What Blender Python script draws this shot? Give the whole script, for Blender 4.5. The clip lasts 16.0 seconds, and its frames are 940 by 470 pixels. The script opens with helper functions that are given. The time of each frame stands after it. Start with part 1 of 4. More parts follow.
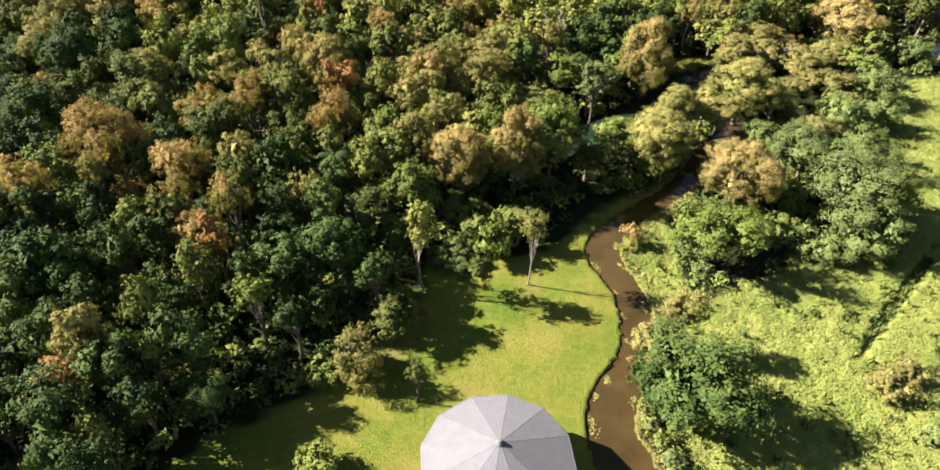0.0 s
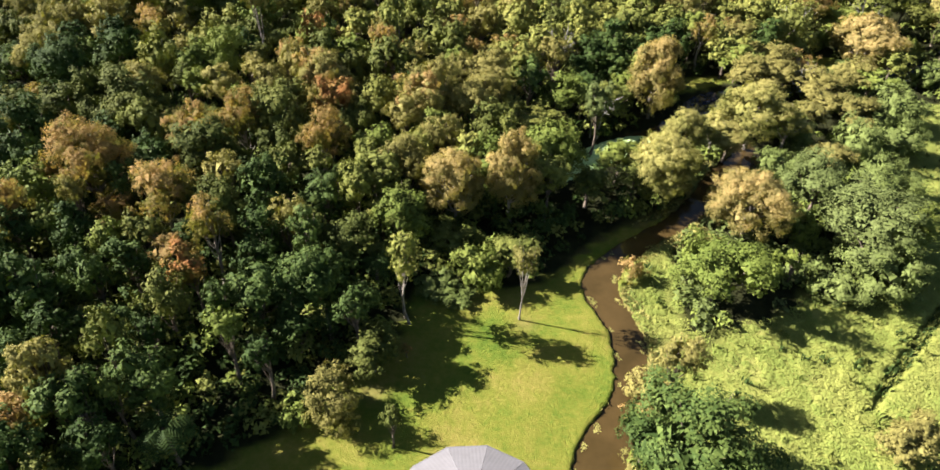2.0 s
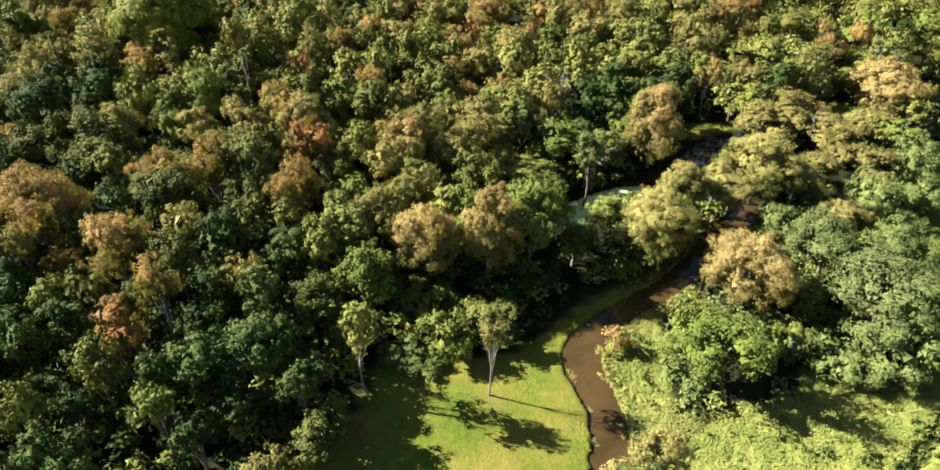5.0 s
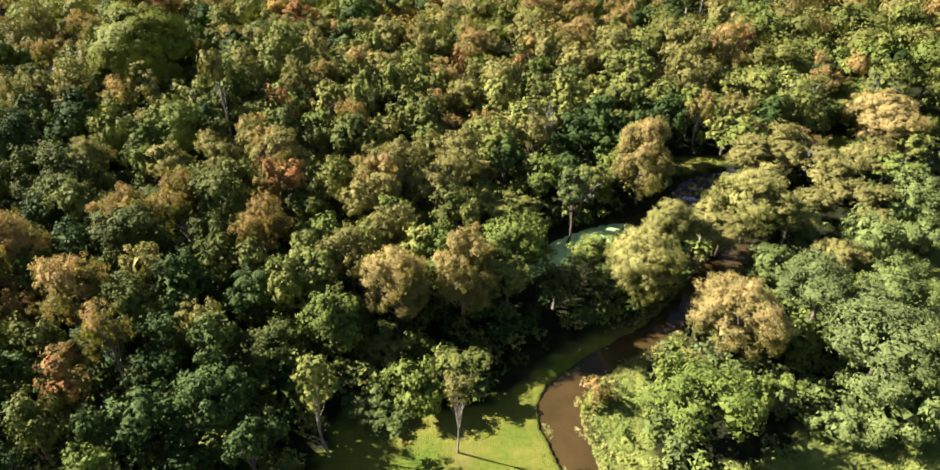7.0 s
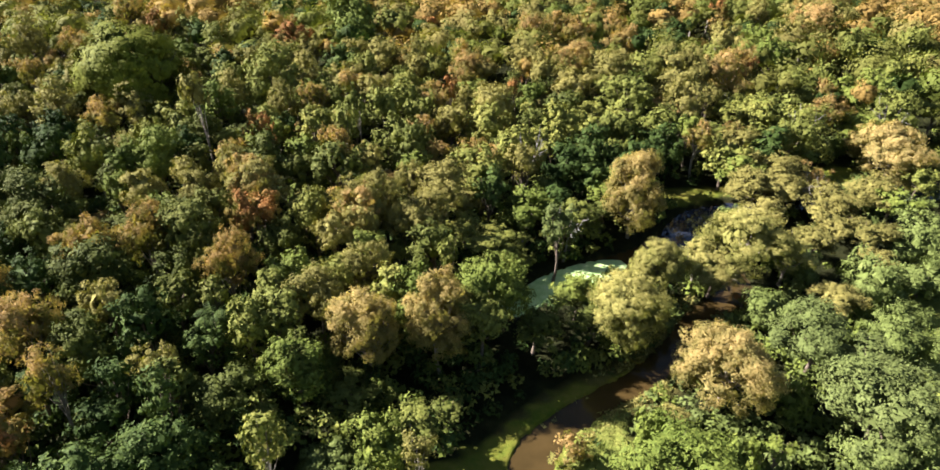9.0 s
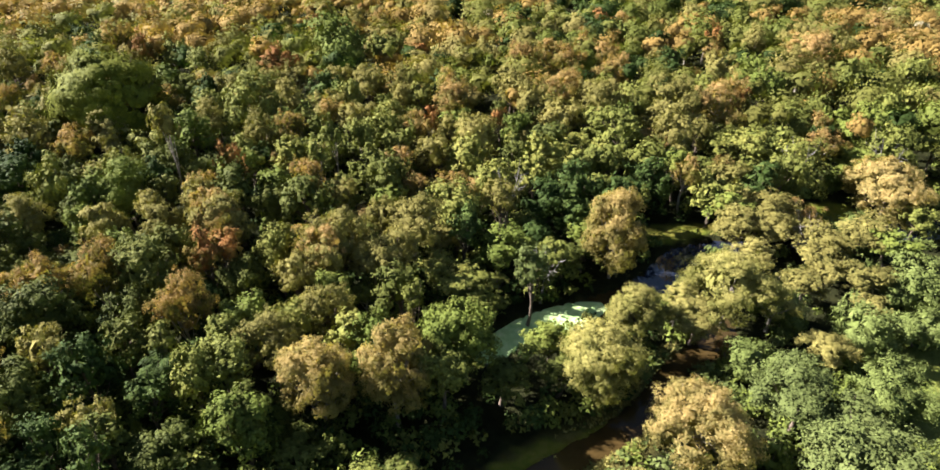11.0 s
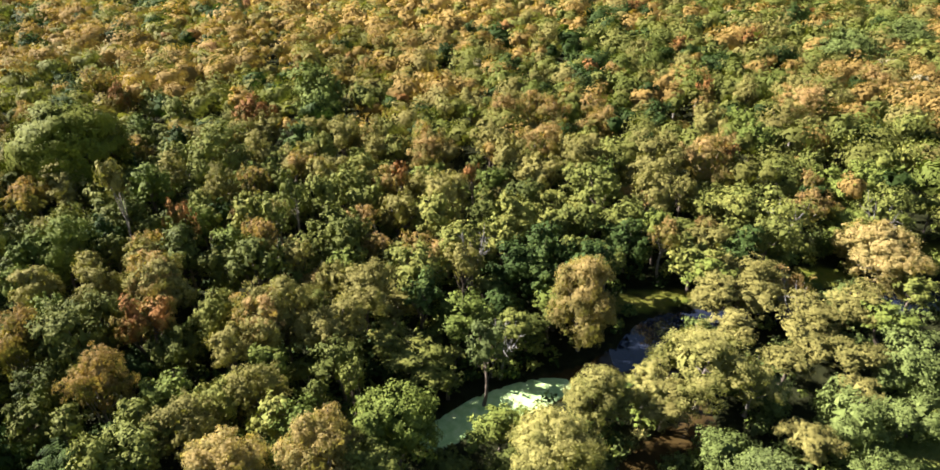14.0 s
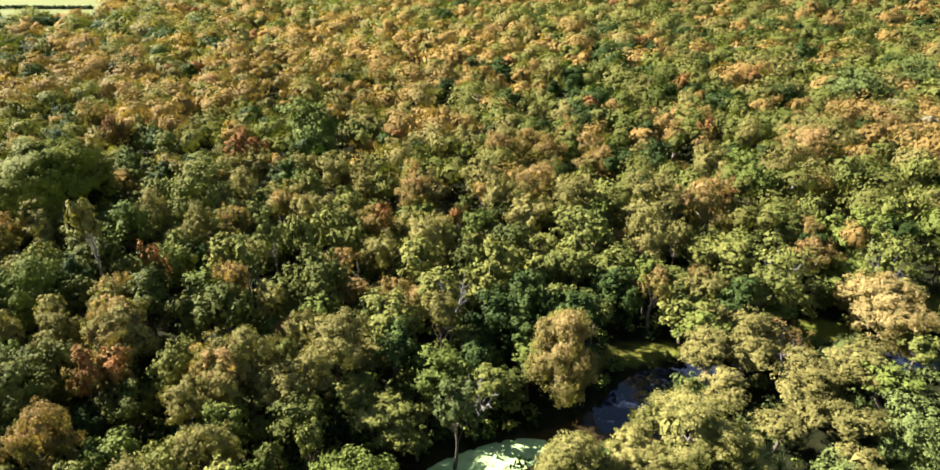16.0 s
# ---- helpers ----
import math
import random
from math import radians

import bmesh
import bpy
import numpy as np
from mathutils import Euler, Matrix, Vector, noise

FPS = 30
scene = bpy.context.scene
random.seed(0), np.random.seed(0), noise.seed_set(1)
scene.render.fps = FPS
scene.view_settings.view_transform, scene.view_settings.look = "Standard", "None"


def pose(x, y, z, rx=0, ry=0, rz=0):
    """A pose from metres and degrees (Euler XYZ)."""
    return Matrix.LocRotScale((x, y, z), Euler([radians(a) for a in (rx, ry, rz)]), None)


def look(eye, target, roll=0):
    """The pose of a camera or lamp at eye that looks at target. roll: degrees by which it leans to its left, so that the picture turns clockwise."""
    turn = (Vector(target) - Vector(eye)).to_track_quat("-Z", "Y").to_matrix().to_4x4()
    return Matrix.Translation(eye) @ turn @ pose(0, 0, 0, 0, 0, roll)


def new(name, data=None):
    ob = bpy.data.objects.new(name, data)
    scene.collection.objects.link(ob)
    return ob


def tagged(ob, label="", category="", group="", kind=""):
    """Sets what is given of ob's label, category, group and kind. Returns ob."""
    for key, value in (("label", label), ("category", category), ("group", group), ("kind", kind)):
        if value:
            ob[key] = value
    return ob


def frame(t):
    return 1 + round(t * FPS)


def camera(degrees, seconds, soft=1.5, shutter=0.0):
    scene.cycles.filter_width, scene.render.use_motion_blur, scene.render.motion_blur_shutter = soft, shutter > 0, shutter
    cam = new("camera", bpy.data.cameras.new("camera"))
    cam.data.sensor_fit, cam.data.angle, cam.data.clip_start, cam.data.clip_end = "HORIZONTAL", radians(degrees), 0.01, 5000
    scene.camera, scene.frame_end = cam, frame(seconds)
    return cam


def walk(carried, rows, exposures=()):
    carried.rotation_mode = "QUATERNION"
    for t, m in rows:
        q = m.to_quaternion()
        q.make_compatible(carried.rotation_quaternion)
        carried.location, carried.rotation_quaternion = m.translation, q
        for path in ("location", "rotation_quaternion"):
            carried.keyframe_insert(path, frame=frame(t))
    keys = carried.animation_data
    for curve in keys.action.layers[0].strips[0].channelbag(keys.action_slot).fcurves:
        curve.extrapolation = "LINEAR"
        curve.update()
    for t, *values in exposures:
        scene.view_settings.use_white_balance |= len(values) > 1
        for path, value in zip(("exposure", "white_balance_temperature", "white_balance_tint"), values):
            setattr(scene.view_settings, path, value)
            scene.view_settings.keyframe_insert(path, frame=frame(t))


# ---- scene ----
cam = camera(72.0, 16.0, soft=1.68)
PATH = [
    (0, (-2.667, 8.651, 45.259), (-2.742, 10.193, 43.988), 1.4),
    (0.5, (-2.098, 9.75, 45.284), (-2.188, 11.292, 44.013), 1.5),
    (1, (-1.568, 10.755, 45.26), (-1.669, 12.298, 43.992), 1.6),
    (1.5, (-0.985, 11.827, 45.282), (-1.098, 13.37, 44.015), 1.6),
    (2, (-0.401, 12.848, 45.261), (-0.527, 14.396, 44.0), 1.6),
    (2.5, (0.176, 13.963, 45.309), (0.035, 15.515, 44.055), 1.6),
    (3, (0.775, 15.089, 45.286), (0.619, 16.647, 44.042), 1.6),
    (3.5, (1.45, 16.12, 45.327), (1.278, 17.685, 44.093), 1.6),
    (4, (2.171, 17.236, 45.317), (1.987, 18.806, 44.092), 1.5),
    (6.5, (5.848, 22.067, 44.549), (5.627, 23.693, 43.405), 0.7),
    (7, (6.351, 23.136, 44.569), (6.124, 24.769, 43.436), 0.8),
    (7.5, (6.861, 24.246, 44.689), (6.626, 25.883, 43.563), 1.0),
    (8, (7.46, 25.392, 44.798), (7.218, 27.033, 43.68), 1.1),
    (10.5, (11.495, 31.086, 45.631), (11.207, 32.748, 44.556), 1.2),
    (11, (12.154, 32.225, 45.561), (11.864, 33.898, 44.503), 1.3),
    (11.5, (12.802, 33.297, 45.553), (12.51, 34.98, 44.513), 1.4),
    (12, (13.606, 34.351, 45.545), (13.309, 36.045, 44.524), 1.4),
    (12.5, (14.467, 35.449, 45.597), (14.164, 37.152, 44.593), 1.4),
    (13, (15.199, 36.556, 45.592), (14.889, 38.269, 44.607), 1.4),
    (13.5, (15.894, 37.715, 45.675), (15.574, 39.435, 44.707), 1.5),
    (14, (16.677, 38.909, 45.849), (16.344, 40.636, 44.897), 1.4),
    (14.5, (17.306, 40.06, 46.068), (16.962, 41.794, 45.132), 1.5),
    (15, (18.008, 41.162, 46.22), (17.653, 42.904, 45.303), 1.6),
    (15.5, (18.716, 42.231, 46.364), (18.349, 43.981, 45.467), 1.6),
    (16, (19.554, 43.355, 46.542), (19.173, 45.111, 45.665), 1.7),
]
walk(cam, [(t, look(eye, target, roll)) for t, eye, target, roll in PATH])

# ---- light ----
SUN_EL, SHADOW_AZ = radians(33), radians(-7)
SUN_DIR = Vector((-math.cos(SHADOW_AZ) * math.cos(SUN_EL), -math.sin(SHADOW_AZ) * math.cos(SUN_EL), math.sin(SUN_EL)))
world = bpy.data.worlds.new("world")
scene.world = world
world.use_nodes = True
wn = world.node_tree
sky = wn.nodes.new("ShaderNodeTexSky")
sky.sky_type, sky.sun_disc = "NISHITA", False
sky.sun_elevation = SUN_EL
sky.sun_rotation = math.atan2(SUN_DIR.x, SUN_DIR.y)
wn.links.new(sky.outputs[0], wn.nodes["Background"].inputs["Color"])
wn.nodes["Background"].inputs["Strength"].default_value = 0.026
sun = new("sun", bpy.data.lights.new("sun", "SUN"))
sun.data.energy, sun.data.angle, sun.data.color = 5.0, radians(0.5), (1.0, 0.92, 0.905)
sun.matrix_world = look(SUN_DIR * 200, (0, 0, 0))
scene.view_settings.exposure = 2.47


# ---- materials ----
def material(name, rough=0.7, spec=0.3):
    m = bpy.data.materials.new(name)
    m.use_nodes = True
    b = m.node_tree.nodes["Principled BSDF"]
    b.inputs["Roughness"].default_value = rough
    b.inputs["Specular IOR Level"].default_value = spec
    return m, m.node_tree, b


def node(tree_, kind, **inputs):
    n = tree_.nodes.new(kind)
    for k, v in inputs.items():
        n.inputs[k].default_value = v
    return n


def ramp(tree_, fac, stops):
    r = tree_.nodes.new("ShaderNodeValToRGB")
    while len(r.color_ramp.elements) < len(stops):
        r.color_ramp.elements.new(0.5)
    for e, (p, c) in zip(r.color_ramp.elements, stops):
        e.position, e.color = p, (*c, 1)
    tree_.links.new(fac, r.inputs["Fac"])
    return r.outputs["Color"]


def math_node(tree_, op, a, b):
    n = tree_.nodes.new("ShaderNodeMath")
    n.operation = op
    for i, v in enumerate((a, b)):
        if isinstance(v, (int, float)):
            n.inputs[i].default_value = v
        else:
            tree_.links.new(v, n.inputs[i])
    return n.outputs[0]


def mixed(tree_, fac, a, b, blend="MIX"):
    n = tree_.nodes.new("ShaderNodeMix")
    n.data_type, n.blend_type = "RGBA", blend
    for sock, v in ((n.inputs["Factor"], fac), (n.inputs[6], a), (n.inputs[7], b)):
        if isinstance(v, (int, float)):
            sock.default_value = v
        elif isinstance(v, tuple):
            sock.default_value = (*v, 1)
        else:
            tree_.links.new(v, sock)
    return n.outputs[2]


def noise_tex(tree_, scale, detail=4.0, rough=0.6, world_space=True):
    n = node(tree_, "ShaderNodeTexNoise", Scale=scale, Detail=detail, Roughness=rough)
    if world_space:
        g = tree_.nodes.new("ShaderNodeNewGeometry")
        tree_.links.new(g.outputs["Position"], n.inputs["Vector"])
    return n.outputs["Fac"]


def bump(tree_, b, height, strength, distance):
    n = node(tree_, "ShaderNodeBump", Strength=strength, Distance=distance)
    tree_.links.new(height, n.inputs["Height"])
    tree_.links.new(n.outputs[0], b.inputs["Normal"])


def foliage(name, dark, mid, light, tint=False, glow=0.06, fresh=None, grain=0.34):
    """Leaves: colour varies tree by tree, in patches over a crown, and leaf by leaf; some light passes through."""
    m, t, b = material(name, 0.7, 0.06)
    geo = t.nodes.new("ShaderNodeNewGeometry")
    obj = t.nodes.new("ShaderNodeObjectInfo")
    patch = noise_tex(t, 0.35, 2.0)
    v = math_node(t, "MULTIPLY", geo.outputs["Random Per Island"], grain)
    v = math_node(t, "ADD", v, math_node(t, "MULTIPLY", obj.outputs["Random"], 0.38))
    v = math_node(t, "ADD", v, math_node(t, "MULTIPLY", math_node(t, "SUBTRACT", patch, 0.3), 0.55))
    col = ramp(t, v, [(0.0, dark), (0.5, mid), (1.0, light)])
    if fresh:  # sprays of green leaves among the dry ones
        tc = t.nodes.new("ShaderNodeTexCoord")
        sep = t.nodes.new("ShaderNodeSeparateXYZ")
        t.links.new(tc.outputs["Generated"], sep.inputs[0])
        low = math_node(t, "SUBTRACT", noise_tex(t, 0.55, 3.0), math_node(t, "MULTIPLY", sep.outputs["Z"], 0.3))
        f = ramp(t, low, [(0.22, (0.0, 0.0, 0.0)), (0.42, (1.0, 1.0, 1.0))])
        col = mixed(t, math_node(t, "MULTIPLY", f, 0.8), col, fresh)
    if tint:
        a = t.nodes.new("ShaderNodeAttribute")
        a.attribute_name = "tint"
        k = ramp(t, v, [(0.0, (0.74, 0.76, 0.78)), (0.5, (1.0, 1.0, 1.0)), (1.0, (1.2, 1.18, 1.15))])
        col = mixed(t, 1.0, a.outputs["Color"], k, "MULTIPLY")
    t.links.new(col, b.inputs["Base Color"])
    tr = t.nodes.new("ShaderNodeBsdfTranslucent")
    t.links.new(mixed(t, 1.0, col, (1.0, 1.1, 0.5), "MULTIPLY"), tr.inputs["Color"])
    mx = t.nodes.new("ShaderNodeMixShader")
    mx.inputs[0].default_value = glow
    t.links.new(b.outputs[0], mx.inputs[1])
    t.links.new(tr.outputs[0], mx.inputs[2])
    t.links.new(mx.outputs[0], t.nodes["Material Output"].inputs["Surface"])
    return m


def bark(name, dark, light):
    m, t, b = material(name, 0.85, 0.1)
    n = noise_tex(t, 2.5, 6.0)
    t.links.new(ramp(t, n, [(0.3, dark), (0.7, light)]), b.inputs["Base Color"])
    bump(t, b, noise_tex(t, 9.0, 4.0), 0.5, 0.05)
    return m


TINTS = {
    "broad": ((0.0551, 0.0700, 0.0161), (0.1329, 0.1457, 0.0322), (0.2537, 0.2366, 0.0572)),
    # mid: the broad tint scaled down, forest shade put into the leaf colour
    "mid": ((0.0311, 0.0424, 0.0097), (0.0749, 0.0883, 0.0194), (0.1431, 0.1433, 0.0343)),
    # dark: deep green leaves, also the painted tone for trees in shade
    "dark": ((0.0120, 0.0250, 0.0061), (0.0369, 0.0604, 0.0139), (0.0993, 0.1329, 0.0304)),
    "bright": ((0.0494, 0.0739, 0.0129), (0.1109, 0.1384, 0.0270), (0.1813, 0.1975, 0.0422)),
    "grey": ((0.0413, 0.0554, 0.0162), (0.0853, 0.1072, 0.0324), (0.1304, 0.1505, 0.0496)),
    "olive": ((0.0774, 0.0793, 0.0218), (0.1907, 0.1712, 0.0499), (0.2970, 0.2637, 0.0835)),
    "willow": ((0.1457, 0.1399, 0.0393), (0.3179, 0.2889, 0.0911), (0.4443, 0.4041, 0.1396)),
    "tan": ((0.1227, 0.0804, 0.0273), (0.3122, 0.2040, 0.0765), (0.4294, 0.2969, 0.1307)),
    "pale": ((0.1648, 0.1239, 0.0415), (0.3646, 0.2751, 0.1037), (0.4496, 0.3622, 0.1534)),
    "rust": ((0.1151, 0.0514, 0.0176), (0.2304, 0.1027, 0.0328), (0.3348, 0.1757, 0.0549)),
    "lime": ((0.0526, 0.0729, 0.0161), (0.0994, 0.1267, 0.0335), (0.1381, 0.1652, 0.0516)),
    "dome": ((0.0620, 0.0802, 0.0103), (0.1301, 0.1451, 0.0188), (0.2203, 0.2106, 0.0325)),
}
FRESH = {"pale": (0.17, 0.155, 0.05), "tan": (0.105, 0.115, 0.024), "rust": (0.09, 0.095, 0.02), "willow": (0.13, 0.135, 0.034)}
AIRY = {"pale": 0.42, "tan": 0.36, "willow": 0.32, "olive": 0.18}  # thin crowns let more light through
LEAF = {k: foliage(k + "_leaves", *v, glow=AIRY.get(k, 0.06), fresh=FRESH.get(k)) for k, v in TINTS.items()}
LEAF_FAR = foliage("far_leaves", *TINTS["broad"], tint=True, grain=0.16)
LEAF_WOODS = foliage("woods_leaves", *TINTS["broad"], tint=True, glow=0.24, grain=0.12)
BARK = bark("brown_bark", (0.06, 0.045, 0.03), (0.16, 0.13, 0.10))
BARK_DEAD = bark("bleached_bark", (0.12, 0.11, 0.10), (0.24, 0.225, 0.205))
BARK_PALE = bark("pale_bark", (0.13, 0.11, 0.085), (0.29, 0.26, 0.215))


# ---- plan ----
LAWN = [(-30, -40), (-30, 30), (-23.0, 37.3), (-20.2, 39.2), (-16.3, 42.5), (-15.7, 46.9), (-12.3, 48.3), (-9.9, 53.2), (-9.4, 59.4),
        (-6.7, 60.6), (-1.6, 60.1), (2.2, 60.6), (5.6, 64.6), (9.0, 69.0), (12.5, 72.0), (19.0, 75.5), (16, 70), (11.0, 62), (11, 44), (7, 36), (8, -40)]
MEADOW = [(13.2, -40), (13.2, 36), (13.6, 47.9), (13.2, 56), (11.7, 60.5), (12.6, 65), (16.2, 69), (16.8, 65), (16.2, 60), (16.8, 55.5), (26.1, 58.7), (30.5, 62.8), (35.1, 61.8), (40.9, 65.2), (44.5, 72.8),
          (46.5, 86.4), (51.0, 98.6), (62.0, 108), (140, 130), (140, -40)]
CANAL = [(9.3, -60, 2.6), (9.3, 30, 2.6), (8.641, 36.3, 2.24), (7.809, 38.6, 1.91), (7.526, 40.8, 1.83), (8.643, 44, 1.74), (10.6, 46.9, 1.45), (11.3, 50, 1.45),
         (11.41, 54, 1.41), (10.92, 56.6, 1.37), (9.685, 59.2, 1.54), (8.86, 61.5, 1.66), (9.377, 64, 1.58), (11.01, 66.3, 1.41), (13.24, 68.9, 1.24),
         (15.76, 71.3, 1.16), (18.8, 73.8, 1.3), (21.6, 78, 1.15), (23.6, 82, 1.2), (27, 86.5, 1.4), (30.4, 88.9, 1.8), (29.5, 94, 1.2),
         (24.4, 97.9, 2.5), (25, 101.8, 2.1), (27.3, 105.4, 1.9), (31, 107.8, 1.6), (37, 109.8, 1.2), (44, 113, 1.8), (52, 115.3, 1.6), (60, 119.5, 2.6), (68, 121, 2.6), (84, 123, 2), (96, 125, 0.6)]
POND = [(4.6, 81.0, 1.2), (6.8, 84.0, 1.7), (9.6, 87.0, 2.0), (13.0, 89.7, 2.0), (16.0, 91.9, 1.6), (19.8, 94.6, 1.7), (22.8, 97.2, 2.4)]
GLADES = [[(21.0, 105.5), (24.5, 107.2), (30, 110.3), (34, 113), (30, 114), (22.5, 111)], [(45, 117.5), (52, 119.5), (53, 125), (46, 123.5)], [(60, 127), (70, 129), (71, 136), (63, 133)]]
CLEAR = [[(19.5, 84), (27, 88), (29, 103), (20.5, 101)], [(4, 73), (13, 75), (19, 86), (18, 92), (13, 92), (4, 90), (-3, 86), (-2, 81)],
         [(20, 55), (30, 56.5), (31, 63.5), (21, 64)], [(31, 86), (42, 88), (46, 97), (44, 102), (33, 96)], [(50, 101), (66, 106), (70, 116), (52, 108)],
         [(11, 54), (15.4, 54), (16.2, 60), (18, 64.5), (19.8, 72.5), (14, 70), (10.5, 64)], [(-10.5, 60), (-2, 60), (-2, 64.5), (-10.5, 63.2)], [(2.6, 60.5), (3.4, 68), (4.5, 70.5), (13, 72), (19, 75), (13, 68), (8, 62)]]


def smooth_line(points, step=0.8):
    """A finer line through points, rounded at the corners."""
    p = np.array(points, float)
    for _ in range(2):
        q = np.empty((2 * len(p) - 2, p.shape[1]))
        q[0::2], q[1::2] = 0.75 * p[:-1] + 0.25 * p[1:], 0.25 * p[:-1] + 0.75 * p[1:]
        p = np.vstack([p[:1], q, p[-1:]])
    return p


CANAL_LINE, POND_LINE = smooth_line(CANAL), smooth_line(POND)


def bank_distance(xy, line):
    """How far each point lies outside the channel's edge (negative: inside)."""
    best = np.full(len(xy), 1e9)
    for a, b in zip(line[:-1], line[1:]):
        d = b[:2] - a[:2]
        u = np.clip(((xy - a[:2]) @ d) / max(d @ d, 1e-9), 0, 1)
        c = a[:2] + u[:, None] * d
        best = np.minimum(best, np.hypot(*(xy - c).T) - (a[2] + u * (b[2] - a[2])))
    return best


def inside(xy, poly):
    p = np.array(poly, float)
    q = np.roll(p, -1, 0)
    hit_ = np.zeros(len(xy), bool)
    for (x0, y0), (x1, y1) in zip(p, q):
        if y0 == y1:
            continue
        c = (xy[:, 1] > min(y0, y1)) & (xy[:, 1] <= max(y0, y1))
        hit_ ^= c & (xy[:, 0] < x0 + (xy[:, 1] - y0) * (x1 - x0) / (y1 - y0))
    return hit_


def edge_distance(xy, poly):
    """Signed distance to a polygon's outline, positive inside."""
    p = np.array(poly, float)
    best = np.full(len(xy), 1e9)
    for a, b in zip(p, np.roll(p, -1, 0)):
        d = b - a
        u = np.clip(((xy - a) @ d) / (d @ d), 0, 1)
        best = np.minimum(best, np.hypot(*(xy - a - u[:, None] * d).T))
    return np.where(inside(xy, poly), best, -best)


def wave(xy, size, seed):
    """Cheap smooth noise between about -1 and 1."""
    r = np.random.RandomState(seed)
    out = np.zeros(len(xy))
    for _ in range(7):
        a, f, ph = r.uniform(0, 6.283), r.uniform(0.6, 1.7) / size, r.uniform(0, 6.283)
        out += np.sin(6.283 * f * (xy[:, 0] * math.cos(a) + xy[:, 1] * math.sin(a)) + ph)
    return out / 3.2


# ---- meshes ----
def quick_mesh(name, verts, faces, mat, smooth=False):
    """verts n x 3; faces m x 3 or m x 4, as arrays."""
    me = bpy.data.meshes.new(name)
    verts, faces = np.asarray(verts, np.float32), np.asarray(faces, np.int32)
    k = faces.shape[1]
    me.vertices.add(len(verts))
    me.vertices.foreach_set("co", verts.ravel())
    me.loops.add(faces.size)
    me.loops.foreach_set("vertex_index", faces.ravel())
    me.polygons.add(len(faces))
    me.polygons.foreach_set("loop_start", np.arange(0, faces.size, k, dtype=np.int32))
    me.polygons.foreach_set("use_smooth", np.full(len(faces), smooth))
    me.update(calc_edges=True)
    me.materials.append(mat)
    return me


def part(name, me, parent, label=""):
    if isinstance(me, tuple):
        bm, mat = me
        me = bpy.data.meshes.new(name)
        bm.to_mesh(me)
        bm.free()
        me.materials.append(mat)
    ob = new(name, me)
    ob.parent = parent
    return tagged(ob, label)


def tube(path, radii, sides=6):
    """A tapered tube along a path: verts and quads."""
    path = np.asarray(path, float)
    n = len(path)
    d = np.gradient(path, axis=0)
    d /= np.linalg.norm(d, axis=1)[:, None] + 1e-9
    ref = np.where(np.abs(d[:, 2:3]) > 0.9, [[1.0, 0, 0]], [[0, 0, 1.0]])
    a = np.cross(d, ref)
    a /= np.linalg.norm(a, axis=1)[:, None]
    b = np.cross(d, a)
    ang = np.arange(sides) * 6.28318 / sides
    v = path[:, None] + np.asarray(radii)[:, None, None] * (np.cos(ang)[None, :, None] * a[:, None] + np.sin(ang)[None, :, None] * b[:, None])
    i = np.arange(n - 1)[:, None] * sides
    j = np.arange(sides)[None]
    k = (j + 1) % sides
    return v.reshape(-1, 3), np.stack([i + j, i + k, i + sides + k, i + sides + j], -1).reshape(-1, 4)


def joined(pieces):
    vs, fs, o = [], [], 0
    for v, f in pieces:
        vs.append(v)
        fs.append(f + o)
        o += len(v)
    return np.vstack(vs), np.vstack(fs)


def leaves(r, pos, nrm, length, width, axis_=None):
    """Small pointed leaf sprays at pos that face nrm, along axis_ where given: verts and triangles."""
    n = len(pos)
    nrm = nrm / (np.linalg.norm(nrm, axis=1)[:, None] + 1e-9)
    t = r.normal(size=(n, 3))
    if axis_ is not None:
        t = 0.8 * t + axis_
    t -= (t * nrm).sum(1)[:, None] * nrm
    t /= np.linalg.norm(t, axis=1)[:, None] + 1e-9
    b = np.cross(nrm, t)
    s = r.uniform(0.6, 1.4, (n, 1))
    l, w = length * s, width * s * r.uniform(0.7, 1.2, (n, 1))
    v = np.stack([pos + t * l * 0.6, pos - t * l * 0.4 + b * w / 2, pos - t * l * 0.4 - b * w / 2], 1)
    return v.reshape(-1, 3), np.arange(3 * n).reshape(-1, 3)


